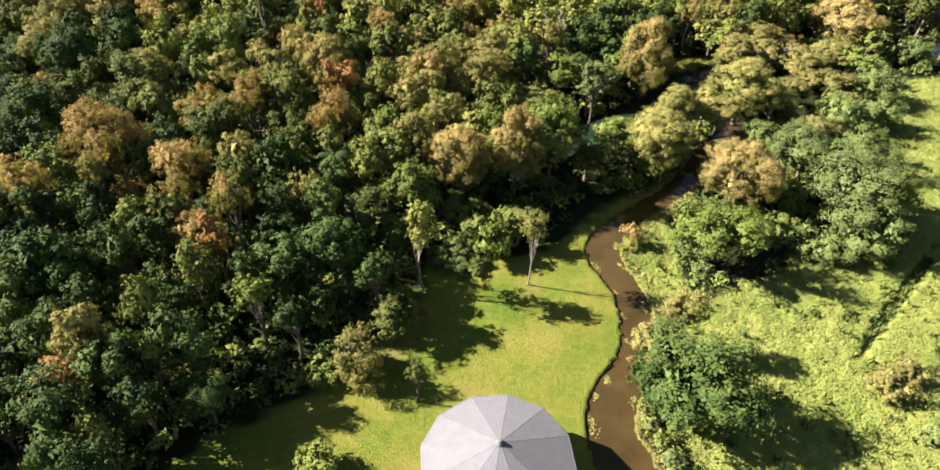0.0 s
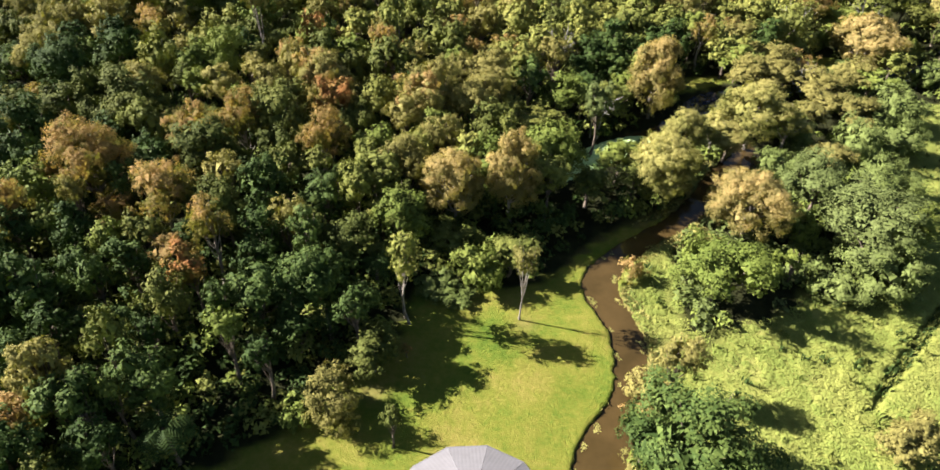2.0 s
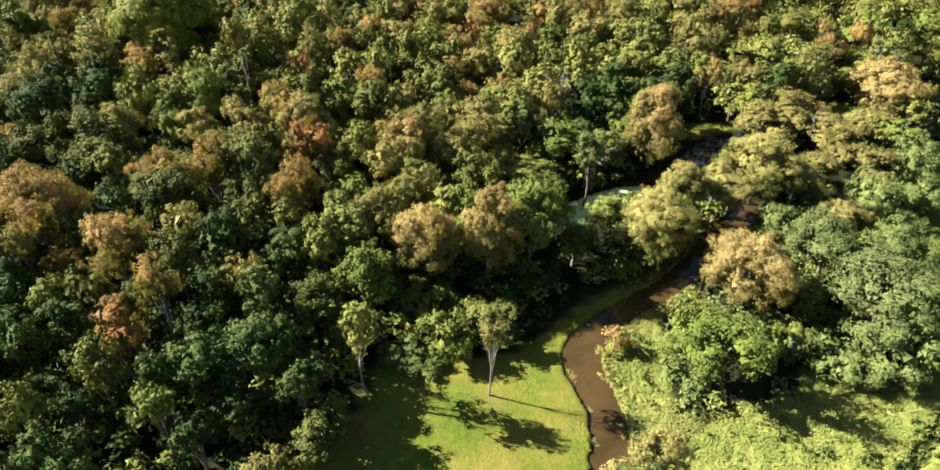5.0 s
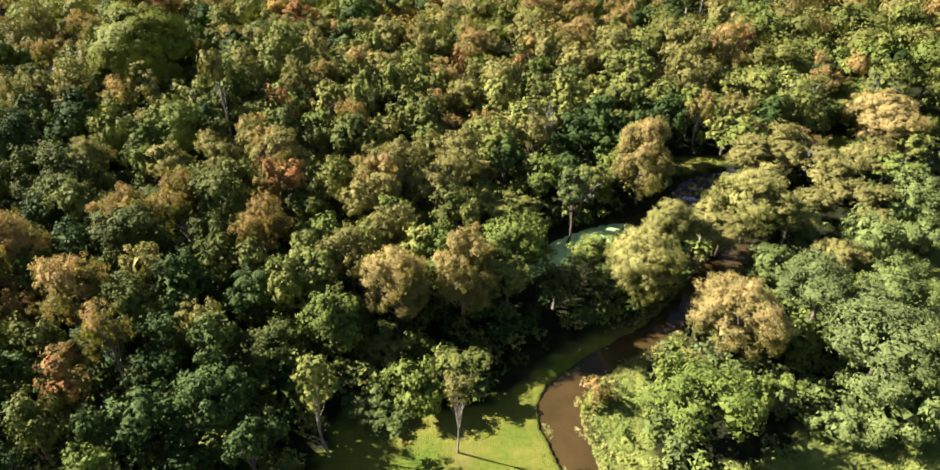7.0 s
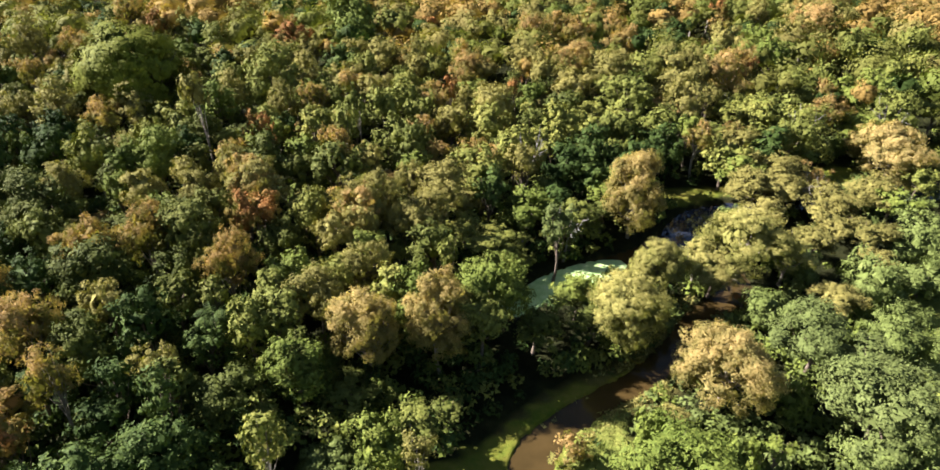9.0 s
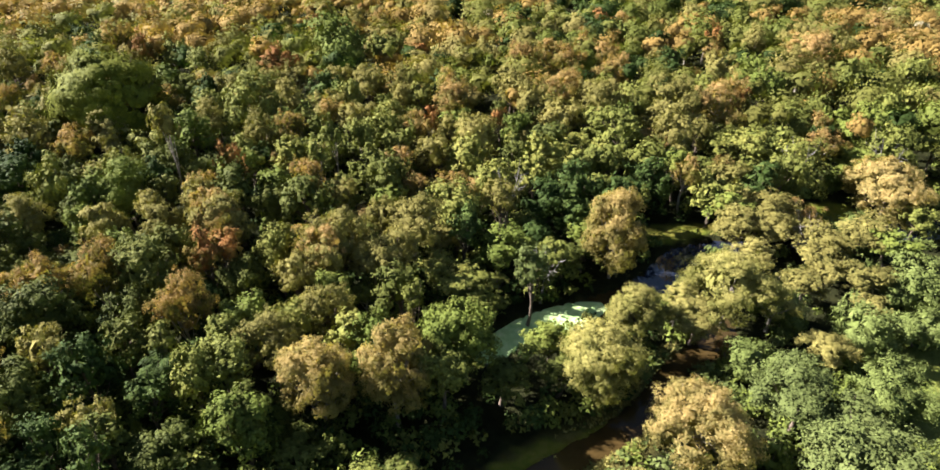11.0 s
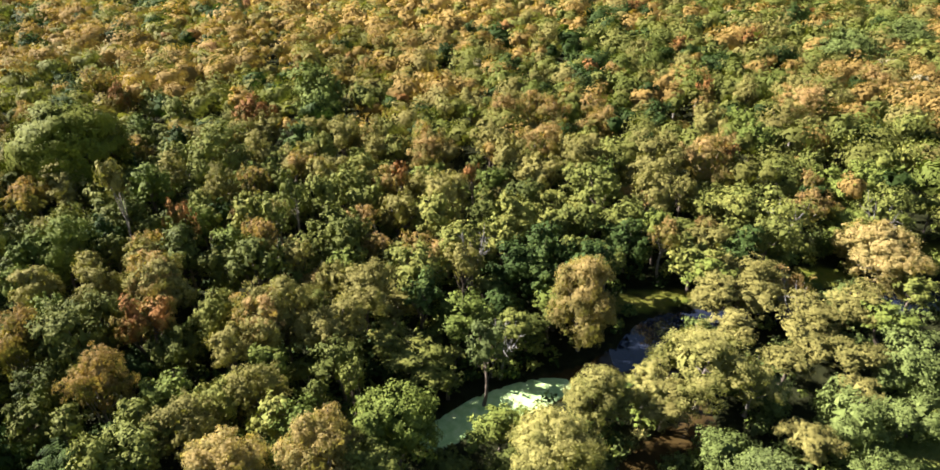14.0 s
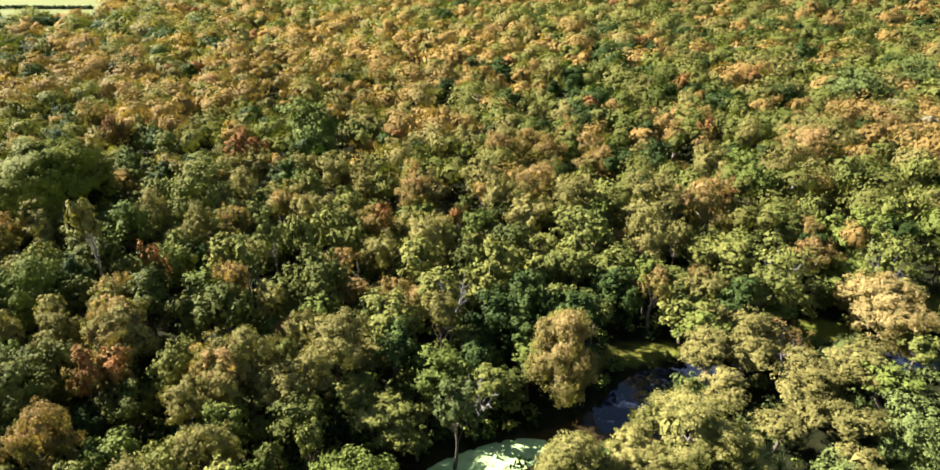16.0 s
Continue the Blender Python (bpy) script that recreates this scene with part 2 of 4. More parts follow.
SHAPE = {  # limbs, crown depth over radius, limb clump size, raggedness, cover, leaf size
    "broad": (13, 1.15, 0.40, 0.5, 0.85, 0.95), "mid": (13, 1.2, 0.39, 0.55, 0.85, 0.95), "dark": (14, 1.2, 0.38, 0.55, 0.85, 0.95), "bright": (13, 1.05, 0.38, 0.55, 1.0, 1.0), "grey": (13, 0.95, 0.38, 0.6, 1.0, 0.85),
    "olive": (16, 1.1, 0.36, 0.6, 0.95, 0.66), "willow": (16, 0.95, 0.38, 0.6, 0.9, 0.6), "tan": (14, 1.05, 0.38, 0.6, 0.85, 0.6),
    "rust": (9, 1.1, 0.42, 0.7, 0.85, 0.85), "lime": (14, 0.7, 0.34, 0.6, 1.1, 1.0), "dome": (80, 0.85, 0.22, 0.08, 1.3, 0.8),
    "plume": (30, 1.15, 0.34, 0.45, 1.15, 0.6), "puff": (34, 1.3, 0.34, 0.3, 1.15, 0.6), "slim": (8, 1.2, 0.44, 0.8, 0.75, 0.9), "bush": (11, 0.9, 0.44, 0.5, 0.95, 0.92), "limebush": (11, 0.9, 0.40, 0.6, 0.95, 0.7), "palebush": (11, 0.85, 0.40, 0.7, 0.85, 0.65),
    "twig": (8, 0.8, 0.45, 0.9, 0.4, 0.6), "whitetop": (7, 1.0, 0.45, 0.7, 0.9, 0.9), "thin": (10, 0.85, 0.42, 0.7, 0.6, 0.6),
}
COLOUR = {"plume": "willow", "puff": "pale", "slim": "broad", "limebush": "lime", "bush": "bright", "palebush": "olive", "twig": "tan", "whitetop": "olive", "thin": "olive"}


def crown_points(r, kind, radius, leaf):
    """Limbs of a crown round the origin, each set with leafy tufts; the places, facings and axes of the leaves."""
    limbs, depth, size, rag, cover, ls = SHAPE[kind]
    leaf *= ls
    i = np.arange(limbs) + 0.5
    phi = np.arccos(1 - 1.66 * i / limbs) + r.normal(size=limbs) * 0.16
    th = 2.39996 * i + r.uniform(0, 6.28) + r.normal(size=limbs) * 0.4
    c = np.stack([np.sin(phi) * np.cos(th), np.sin(phi) * np.sin(th), np.cos(phi)], 1)
    c *= (1 - size * 0.8) * r.uniform(1.0 - 0.6 * rag, 1.0 + 0.3 * rag, (limbs, 1))
    squash = r.uniform(0.78, 1.2)
    c[:, :2] *= np.array([squash, 1 / squash])
    c[:, 2] *= depth
    c *= radius
    rad = radius * size * r.uniform(0.5, 1.35, limbs)
    fine = ls < 0.7
    tuft = float(np.clip(0.11 * radius + 0.16, 0.3, 0.72 if fine else 0.85)) * (0.8 if fine else 1.0)
    pos, nrm, way, big = [], [], [], []
    for k in range(limbs):
        # dense oversized leaves, added inside the limb to keep the light out
        few = int(np.clip((16 if fine else 40) * (rad[k] / 1.2) ** 2, 8, 60))
        e = r.normal(size=(few, 3))
        e /= np.linalg.norm(e, axis=1)[:, None]
        pos.append(c[k] * 0.96 + e * rad[k] * r.uniform(0.35, 0.58, (few, 1)) * (0.85 if fine else 1.0))
        nrm.append(e + 0.25 * r.normal(size=(few, 3)))
        way.append(np.zeros((few, 3)))
        big.append(np.full(few, max(1.0, min(0.6 * rad[k], 0.7) / leaf)))
        n = max(4, int(2.1 * cover * (rad[k] / tuft) ** 2))
        d = r.normal(size=(n, 3))
        d[:, 2] += 0.35
        d += 0.6 * c[k] / (np.linalg.norm(c[k]) + 1e-6)
        d /= np.linalg.norm(d, axis=1)[:, None]
        q = c[k] + d * (rad[k] * r.uniform(0.55, 1.05 + 0.35 * rag, n))[:, None] * np.array([1, 1, 0.85])
        tw = tuft * r.uniform(0.5, 1.4, n)
        per = np.maximum(4, (8.5 * (tw / leaf) ** 2).astype(int))
        m = int(per.sum())
        e = r.normal(size=(m, 3))
        e[:, 2] = e[:, 2] * 0.8 + 0.3
        e += 0.35 * np.repeat(d, per, 0)
        e /= np.linalg.norm(e, axis=1)[:, None]
        pos.append(np.repeat(q, per, 0) + e * (np.repeat(tw, per) * r.uniform(0.35, 1.15, m))[:, None])
        nrm.append(0.6 * e + 0.4 * np.repeat(d, per, 0) + 0.38 * r.normal(size=(m, 3)) + np.array([0, 0, 0.12]))
        way.append(e)
        big.append(np.ones(m))
    # more oversized leaves round the middle, added as a core against the light
    inner = int(np.clip(50 * (radius / 2.5) ** 2, 30, 500))
    e = r.normal(size=(inner, 3))
    e /= np.linalg.norm(e, axis=1)[:, None]
    pos.append(e * radius * r.uniform(0.3, 0.62, (inner, 1)) * np.array([1, 1, depth]))
    nrm.append(e)
    way.append(e)
    big.append(np.full(inner, max(1.0, min(0.4 * radius, 0.9) / leaf)))
    pos, nrm, way = np.vstack(pos), np.vstack(nrm), np.vstack(way)
    fit = radius / np.percentile(np.hypot(pos[:, 0], pos[:, 1]), 91)
    pos, c = pos * fit, c * fit
    out = pos / np.array([1, 1, depth])
    out /= np.linalg.norm(out, axis=1)[:, None] + 1e-6
    return c, rad, pos, nrm + (2.4 if kind == "dome" else 0.5) * out, way, leaf * np.concatenate(big)[:, None]


def build_tree(kind, h, radius, leaf, seed):
    """Trunk and crown meshes of one tree that stands at the origin."""
    r = np.random.RandomState(seed)
    depth = SHAPE[kind][1]
    c, rad, pos, nrm, way, leaf = crown_points(r, kind, radius, leaf)
    up = np.array([0, 0, h - radius * depth * 0.95])
    low = kind in ("bush", "limebush", "palebush", "twig")
    if low:
        up[2] = max(up[2], radius * 0.35)
    pos = pos + up
    keep = pos[:, 2] > 0.05
    crown = quick_mesh(kind + "_crown", *leaves(r, pos[keep], nrm[keep], leaf[keep], leaf[keep] * 0.74, way[keep]), LEAF[COLOUR.get(kind, kind)])
    pale = kind in ("slim", "puff", "whitetop", "willow", "tan", "thin")
    top = up + np.array([r.normal() * 0.25, r.normal() * 0.25, 0])
    lean = np.array([r.normal() * 0.05 * h, r.normal() * 0.05 * h, 0]) * (kind != "thin")
    t = np.linspace(0, 1, 6)[:, None]
    path = top * t + lean * np.sin(t * 3.14159) * (1 - t)
    base = {"thin": 0.075, "slim": 0.10, "whitetop": 0.13}.get(kind, 0.06 + 0.014 * h)
    pieces = [tube(path, base * np.array([1.35, 1, 0.85, 0.72, 0.6, 0.4]))]
    for k in range(len(c)):
        if low and k % 2:
            continue
        f = r.uniform(0.5, 0.95)
        a = path[int(f * 5)]
        b = up + c[k]
        m = 0.5 * (a + b) + np.array([0, 0, -0.12 * np.linalg.norm(b - a)])
        pieces.append(tube([a, m, b, b + (b - m) * 0.35], base * np.array([0.42, 0.3, 0.18, 0.06]), 4))
    trunk = quick_mesh(kind + "_trunk", *joined(pieces), BARK_PALE if pale else BARK, True)
    return trunk, crown


def build_palm(h, radius, seed):
    r = np.random.RandomState(seed)
    pieces = []
    top = np.array([r.normal() * 0.2, r.normal() * 0.2, h - radius * 0.4])
    for k in range(17):
        a = k * 2.39996
        rise = 1.1 - 1.5 * k / 17
        d = np.array([math.cos(a), math.sin(a), 0])
        side = np.array([-math.sin(a), math.cos(a), 0])
        t = np.linspace(0.1, 1, 10)
        rib = top + radius * (t[:, None] * d * 1.05) + np.array([0, 0, 1.0]) * (radius * (rise * t - (0.75 + 0.25 * rise) * t * t))[:, None]
        vs = []
        for i in range(9):
            for sg in (-1, 1):
                w = radius * 0.3 * math.sin(0.35 + 2.5 * t[i])
                tip = rib[i] + sg * side * w + d * w * 0.55 - np.array([0, 0, w * 0.45])
                vs += [rib[i], rib[i] + (rib[i + 1] - rib[i]) * 0.6, tip + (rib[i + 1] - rib[i]) * 0.15, tip]
        pieces.append((np.array(vs), np.arange(len(vs)).reshape(-1, 4)))
    crown = quick_mesh("palm_crown", *joined(pieces), LEAF["dark"])
    trunk = quick_mesh("palm_trunk", *tube([(0, 0, 0), top * 0.4, top], [0.22, 0.15, 0.12]), BARK, True)
    return trunk, crown


NAMES = {"broad": "forest_tree", "mid": "forest_tree", "dark": "shade_tree", "bright": "broadleaf_tree", "grey": "meadow_tree", "olive": "thinning_tree", "willow": "waterside_tree",
         "tan": "dry_tree", "puff": "dry_tree", "plume": "waterside_tree", "rust": "rust_coloured_tree", "lime": "flat_topped_tree", "dome": "spreading_tree", "slim": "slender_tree",
         "bush": "shrub", "limebush": "shrub", "palebush": "shrub", "twig": "twiggy_shrub", "whitetop": "emergent_tree", "thin": "slender_tree", "palm": "palm_tree"}
LABELS = {"dark": "deep green dense tree at the forest's near side, leaf tint includes shade", "broad": "dense dark green broadleaf tree of the forest", "mid": "leafy tree with a tall crown in the forest, its green darkened for shade", "bright": "bright green leafy tree with a clumpy crown",
          "grey": "grey-green leafy tree beside the overgrown meadow", "olive": "olive-brown tree with a thinning crown",
          "willow": "pale olive feathery tree at the water's edge", "tan": "tan, drying tree with a fine twiggy crown",
          "plume": "pale yellow-olive feathery tree beside the pond",
          "puff": "pale tan round-crowned tree, fine and twiggy",
          "rust": "small rust-orange tree among green ones", "lime": "wide flat-topped tree with lime green leaves",
          "dome": "huge dark green dome-shaped spreading tree", "slim": "slender tree with a bare pale trunk and small crown",
          "bush": "rounded bright green leafy shrub", "limebush": "yellow-green rounded shrub on the wet ground", "palebush": "pale olive rounded shrub on the lawn's edge",
          "twig": "low tan twiggy shrub with sparse leaves", "whitetop": "tall pale-stemmed tree standing above the forest",
          "thin": "slender lawn tree with a bare trunk and sparse crown",
          "palm": "small palm with arching green fronds"}
VARIANTS = {}
PLACED = []


def tree(kind, x, y, h, radius):
    """One tree as a thing: an Empty at its foot, trunk and crown under it. Alike trees share meshes."""
    size = min((1.4, 2.1, 3.0, 4.2, 6.0, 9.0, 13.0), key=lambda s: abs(math.log(s / radius)))
    far = y > 95
    key = (kind, size, far)
    stock = VARIANTS.setdefault(key, [])
    limit = {"broad": 5, "mid": 5, "dark": 5, "bright": 3}.get(kind, 2)
    r = random.Random(int(x * 131 + y * 977))
    nominal_h = {"bush": 1.5, "limebush": 1.5, "palebush": 1.5, "twig": 1.5, "palm": 3.0}.get(kind, 0) * size or (5.5 + size * 1.3)
    if len(stock) < limit:
        seed = 1000 + len(VARIANTS) * 17 + len(stock)
        leaf = 0.27 if not far else 0.4
        if size >= 6:
            leaf *= 1.25
        stock.append(build_palm(nominal_h, size, seed) if kind == "palm" else build_tree(kind, nominal_h, size, leaf, seed))
        trunk, crown = stock[-1]
    else:
        trunk, crown = stock[r.randrange(limit)]
    e = new(NAMES[kind])
    e.empty_display_size = 0.5
    k = radius / size
    e.matrix_world = pose(x, y, 0, 0, 0, r.uniform(0, 360)) @ Matrix.Diagonal((k, k, h / nominal_h, 1))
    tagged(e, LABELS[kind], "shrub" if "shrub" in NAMES[kind] else "tree", "trees and shrubs round the lawn" if y < 60 else "forest trees")
    part("trunk", trunk, e)
    part("crown", crown, e)
    PLACED.append((x, y, radius))
    return e


# ---- ground ----
def axis(lo, hi, fine_lo, fine_hi, fine, mid_lo, mid_hi, mid):
    a = list(np.arange(mid_lo, fine_lo, mid)) + list(np.arange(fine_lo, fine_hi, fine)) + list(np.arange(fine_hi, mid_hi, mid))
    right = mid_hi + np.cumsum(3.0 * 1.28 ** np.arange(24))
    left = mid_lo - np.cumsum(3.0 * 1.28 ** np.arange(24))
    return np.array(sorted([v for v in left if v > lo] + [lo] + a + [v for v in right if v < hi] + [hi]))


def ground_material():
    m, t, b = material("ground", 0.9, 0.05)
    def attr(name):
        a = t.nodes.new("ShaderNodeAttribute")
        a.attribute_name = name
        return a.outputs["Fac"]
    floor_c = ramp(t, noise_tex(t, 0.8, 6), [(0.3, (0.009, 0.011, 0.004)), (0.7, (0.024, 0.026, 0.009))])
    n1, n2 = noise_tex(t, 0.16, 4), noise_tex(t, 1.5, 7, 0.8)
    lawn_v = math_node(t, "ADD", math_node(t, "MULTIPLY", n1, 0.6), math_node(t, "MULTIPLY", n2, 0.48))
    lawn_c = ramp(t, lawn_v, [(0.36, (0.045, 0.083, 0.010)), (0.46, (0.078, 0.108, 0.014)), (0.56, (0.118, 0.125, 0.020)), (0.68, (0.165, 0.142, 0.034))])
    mead_v = math_node(t, "ADD", math_node(t, "MULTIPLY", noise_tex(t, 0.12, 3), 0.5), math_node(t, "MULTIPLY", noise_tex(t, 1.1, 6, 0.7), 0.5))
    mead_c = ramp(t, mead_v, [(0.34, (0.11, 0.135, 0.026)), (0.52, (0.17, 0.185, 0.042)), (0.68, (0.22, 0.21, 0.065))])
    mud_c = ramp(t, n2, [(0.3, (0.05, 0.035, 0.018)), (0.7, (0.12, 0.085, 0.04))])
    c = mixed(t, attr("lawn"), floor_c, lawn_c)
    c = mixed(t, attr("meadow"), c, mead_c)
    c = mixed(t, attr("dry"), c, ramp(t, n2, [(0.3, (0.085, 0.08, 0.02)), (0.7, (0.18, 0.155, 0.05))]))
    c = mixed(t, attr("mud"), c, mud_c)
    t.links.new(c, b.inputs["Base Color"])
    bump(t, b, noise_tex(t, 2.4, 8, 0.8), 0.9, 0.2)
    return m


xs = axis(-3000, 3000, 2, 46, 0.3, -34, 74, 0.8)
ys = axis(-600, 4500, 28, 80, 0.35, 16, 126, 0.8)
gx, gy = np.meshgrid(xs, ys)
gxy = np.stack([gx.ravel(), gy.ravel()], 1)
canal_d = bank_distance(gxy, CANAL_LINE)
bank = np.minimum(canal_d, bank_distance(gxy, POND_LINE))
bank = bank + 0.12 * wave(gxy, 1.6, 5)
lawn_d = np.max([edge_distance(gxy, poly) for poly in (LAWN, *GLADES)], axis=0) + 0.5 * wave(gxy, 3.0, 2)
mead_d = edge_distance(gxy, MEADOW) + 0.8 * wave(gxy, 5.0, 3)
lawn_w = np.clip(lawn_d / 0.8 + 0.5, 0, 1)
mead_w = np.clip(mead_d / 2.0 + 0.5, 0, 1)
gz = 0.05 * wave(gxy, 9, 1) + mead_w * (0.08 * wave(gxy, 2.3, 7) + 0.06 * wave(gxy, 1.2, 8)) + (1 - lawn_w) * (1 - mead_w) * 0.15 * wave(gxy, 4, 9)
cut = np.clip(0.5 - bank / 0.36, 0, 1)
gz = np.where(np.hypot(gx.ravel(), gy.ravel() - 60) > 160, 0, gz)
DITCH = np.array([(31.2, 49.5, 0.05), (34.4, 53.2, 0.25), (44.2, 64.0, 0.3), (50, 70.5, 0.2)])
ditch = bank_distance(gxy, DITCH)
gz = gz - 0.75 * np.clip(1 - ditch / 0.6, 0, 1)
gz = gz * (1 - cut) - 1.1 * cut * cut * (3 - 2 * cut)
i = np.arange(len(ys) - 1)[:, None] * len(xs) + np.arange(len(xs) - 1)[None]
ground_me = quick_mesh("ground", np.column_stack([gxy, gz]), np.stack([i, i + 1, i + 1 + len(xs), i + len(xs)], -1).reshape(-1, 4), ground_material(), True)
for name, val in (("lawn", lawn_w), ("meadow", mead_w), ("dry", np.clip(1.2 - canal_d / 2.2, 0, 1) * (1 - lawn_w) * np.clip((90 - gxy[:, 1]) / 10, 0, 1) * 0.9 + 0.75 * np.exp(-((gxy[:, 0] - 1.6) ** 2 + (gxy[:, 1] - 55.7) ** 2) / 0.8) + 0.9 * np.exp(-((gxy[:, 0] + 11.0) ** 2 + (gxy[:, 1] - 46.2) ** 2) / 1.2)), ("mud", np.clip(0.25 - bank / 0.2, 0, 1))):
    ground_me.attributes.new(name, "FLOAT", "POINT").data.foreach_set("value", val.astype(np.float32))
tagged(new("ground", ground_me), "mown lawn, rough meadow and shaded forest floor", "ground", kind="structure")


# ---- water ----
def ribbon(name, line, z, mat, extra, start=0, end=None):
    p = line[start:end]
    d = np.gradient(p[:, :2], axis=0)
    d /= np.linalg.norm(d, axis=1)[:, None]
    side = np.column_stack([-d[:, 1], d[:, 0]])
    w = (p[:, 2] + extra)[:, None]
    if end:
        w = w * np.sqrt(np.clip(np.minimum(np.arange(len(p)) + 0.3, len(p) - 0.7 - np.arange(len(p))) / 3.0, 0, 1))[:, None]
    rows = [np.column_stack([p[:, :2] + side * w * k, np.full(len(p), z)]) for k in (1, 0.33, -0.33, -1)]
    v = np.stack(rows, 1).reshape(-1, 3)
    j = np.arange(len(p) - 1)[:, None] * 4 + np.arange(3)[None]
    return quick_mesh(name, v, np.stack([j, j + 1, j + 5, j + 4], -1).reshape(-1, 4), mat, True)


def water_material():
    m, t, b = material("muddy_water", 0.06, 0.35)
    b.inputs["IOR"].default_value = 1.33
    c = ramp(t, noise_tex(t, 0.25, 4), [(0.35, (0.030, 0.0205, 0.007)), (0.65, (0.050, 0.033, 0.0115))])
    t.links.new(c, b.inputs["Base Color"])
    bump(t, b, noise_tex(t, 1.5, 3), 0.06, 0.05)
    return m


WATER = water_material()
# blue of the mirrored sky is also painted into this base colour
m, t, b = material("sky_tinted_water", 0.04, 1.0)
b.inputs["IOR"].default_value = 1.33
t.links.new(ramp(t, noise_tex(t, 0.3, 4), [(0.35, (0.010, 0.014, 0.026)), (0.65, (0.020, 0.026, 0.042))]), b.inputs["Base Color"])
bump(t, b, noise_tex(t, 1.5, 3), 0.05, 0.05)
turn = int(np.argmax(CANAL_LINE[:, 1] > 96.5))
tagged(new("forest_water", ribbon("forest_water", CANAL_LINE[turn:], -0.26, m, 0.9)), "dark clear water mirroring the sky, with sky blue painted in", "water", kind="structure")
tagged(new("water", ribbon("water", CANAL_LINE[:turn + 1], -0.17, WATER, 0.9)), "still muddy brown water of the winding canal", "water", kind="structure")
tagged(new("pond_water", ribbon("pond_water", POND_LINE, -0.264, WATER, 0.9)), "still water of the forest pond", "water", kind="structure")
m, t, b = material("duckweed", 0.8, 0.2)
t.links.new(ramp(t, noise_tex(t, 1.2, 5), [(0.3, (0.26, 0.42, 0.15)), (0.55, (0.42, 0.56, 0.24)), (0.75, (0.54, 0.62, 0.33))]), b.inputs["Base Color"])
tagged(new("duckweed_mat", ribbon("duckweed_mat", POND_LINE, -0.24, m, 0.25, 0, 20)), "pale green duckweed floating on the pond", "duckweed", kind="stuff")

# ---- placed trees ----
# dark and mid kinds carry painted shade where the forest stands in shadow
tree("slim", -9.3, 54.4, 11.6, 1.5)
tree("thin", 1.0, 56.2, 8.7, 1.4)
tree("mid", -11.4, 48.4, 5.0, 2.6)
tree("palebush", -13.4, 43.2, 4.4, 2.6)
tree("bush", -3.4, 60.6, 4.7, 2.7)
tree("bush", -4.6, 61.3, 4.5, 1.4)
tree("dark", 14.0, 41.1, 7.9, 4.9)
tree("olive", 14.0, 48.6, 7.6, 1.9)
tree("dark", 11.2, 41.6, 5.3, 2.7)
tree("bright", 19.7, 60.5, 7.8, 4.1)
tree("puff", 17.9, 98.2, 12.4, 3.6)
tree("grey", 36.4, 68.5, 8.5, 4.7)
tree("limebush", 36.8, 64.3, 6.1, 4.1)
tree("limebush", 32.0, 62.6, 2.6, 2.2)
tree("twig", 12.3, 63.4, 2.8, 1.7)
tree("palebush", 12.3, 48.0, 2.8, 2.1)
tree("twig", 11.4, 46.2, 2.0, 1.5)
tree("puff", -6.9, 68.9, 10.5, 2.9)
tree("puff", -0.6, 70.8, 11.8, 2.9)
tree("rust", -28.0, 52.0, 9.4, 1.9)
tree("tan", -44.4, 65.6, 12.2, 4.3)
tree("tan", -35.2, 62.6, 10.8, 3.1)
tree("mid", -29.0, 61.5, 10.0, 2.7)
tree("tan", -37.5, 74.4, 11.1, 2.8)
tree("tan", -32.8, 77.3, 11.1, 2.8)
tree("tan", -26.4, 88.2, 11.4, 3.2)
tree("rust", -22.8, 83.5, 10.7, 2.2)
tree("tan", -12.8, 86.0, 11.5, 3.3)
tree("olive", -6.2, 87.4, 10.3, 3.4)
tree("olive", -12.4, 72.1, 10.1, 2.8)
tree("tan", -49.1, 58.0, 10.9, 2.6)
tree("olive", -33.3, 39.6, 11.0, 2.0)
tree("slim", -30.7, 43.5, 10.4, 1.8)
tree("slim", -49.6, 92.0, 12.4, 3.2)
tree("mid", -48.9, 82.0, 11.8, 5.1)
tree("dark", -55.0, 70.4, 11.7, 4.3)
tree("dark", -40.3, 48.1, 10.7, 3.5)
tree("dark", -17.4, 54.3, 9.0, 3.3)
tree("palm", -24.2, 38.0, 5.7, 2.0)
tree("bright", -11.2, 63.8, 8.4, 2.8)
tree("mid", -16.1, 60.7, 7.4, 2.9)
tree("bright", 3.5, 76.6, 10.4, 3.6)
tree("mid", -28.6, 78.7, 11.0, 3.4)
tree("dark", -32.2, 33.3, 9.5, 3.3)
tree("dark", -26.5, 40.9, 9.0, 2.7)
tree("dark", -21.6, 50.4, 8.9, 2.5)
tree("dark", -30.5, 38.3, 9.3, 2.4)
tree("broad", -0.4, 62.2, 4.6, 2.0)
tree("bright", 5.0, 94.8, 7.0, 3.0)
tree("broad", 2.1, 88.2, 5.3, 3.4)
tree("dark", -13.2, 52.8, 6.2, 2.0)
tree("dark", -18.3, 49.4, 5.6, 2.0)
tree("dark", -28.2, 35.9, 7.6, 2.1)
tree("dark", -37.4, 40.0, 9.1, 2.8)
tree("dark", 9.6, 105.9, 9.0, 3.9)
tree("palm", -20.4, 67.9, 7.7, 2.0)
tree("dark", -26.1, 65.2, 10.2, 2.9)
tree("bright", -41.9, 94.1, 11.3, 3.7)
tree("dark", -60.5, 88.0, 11.9, 4.5)
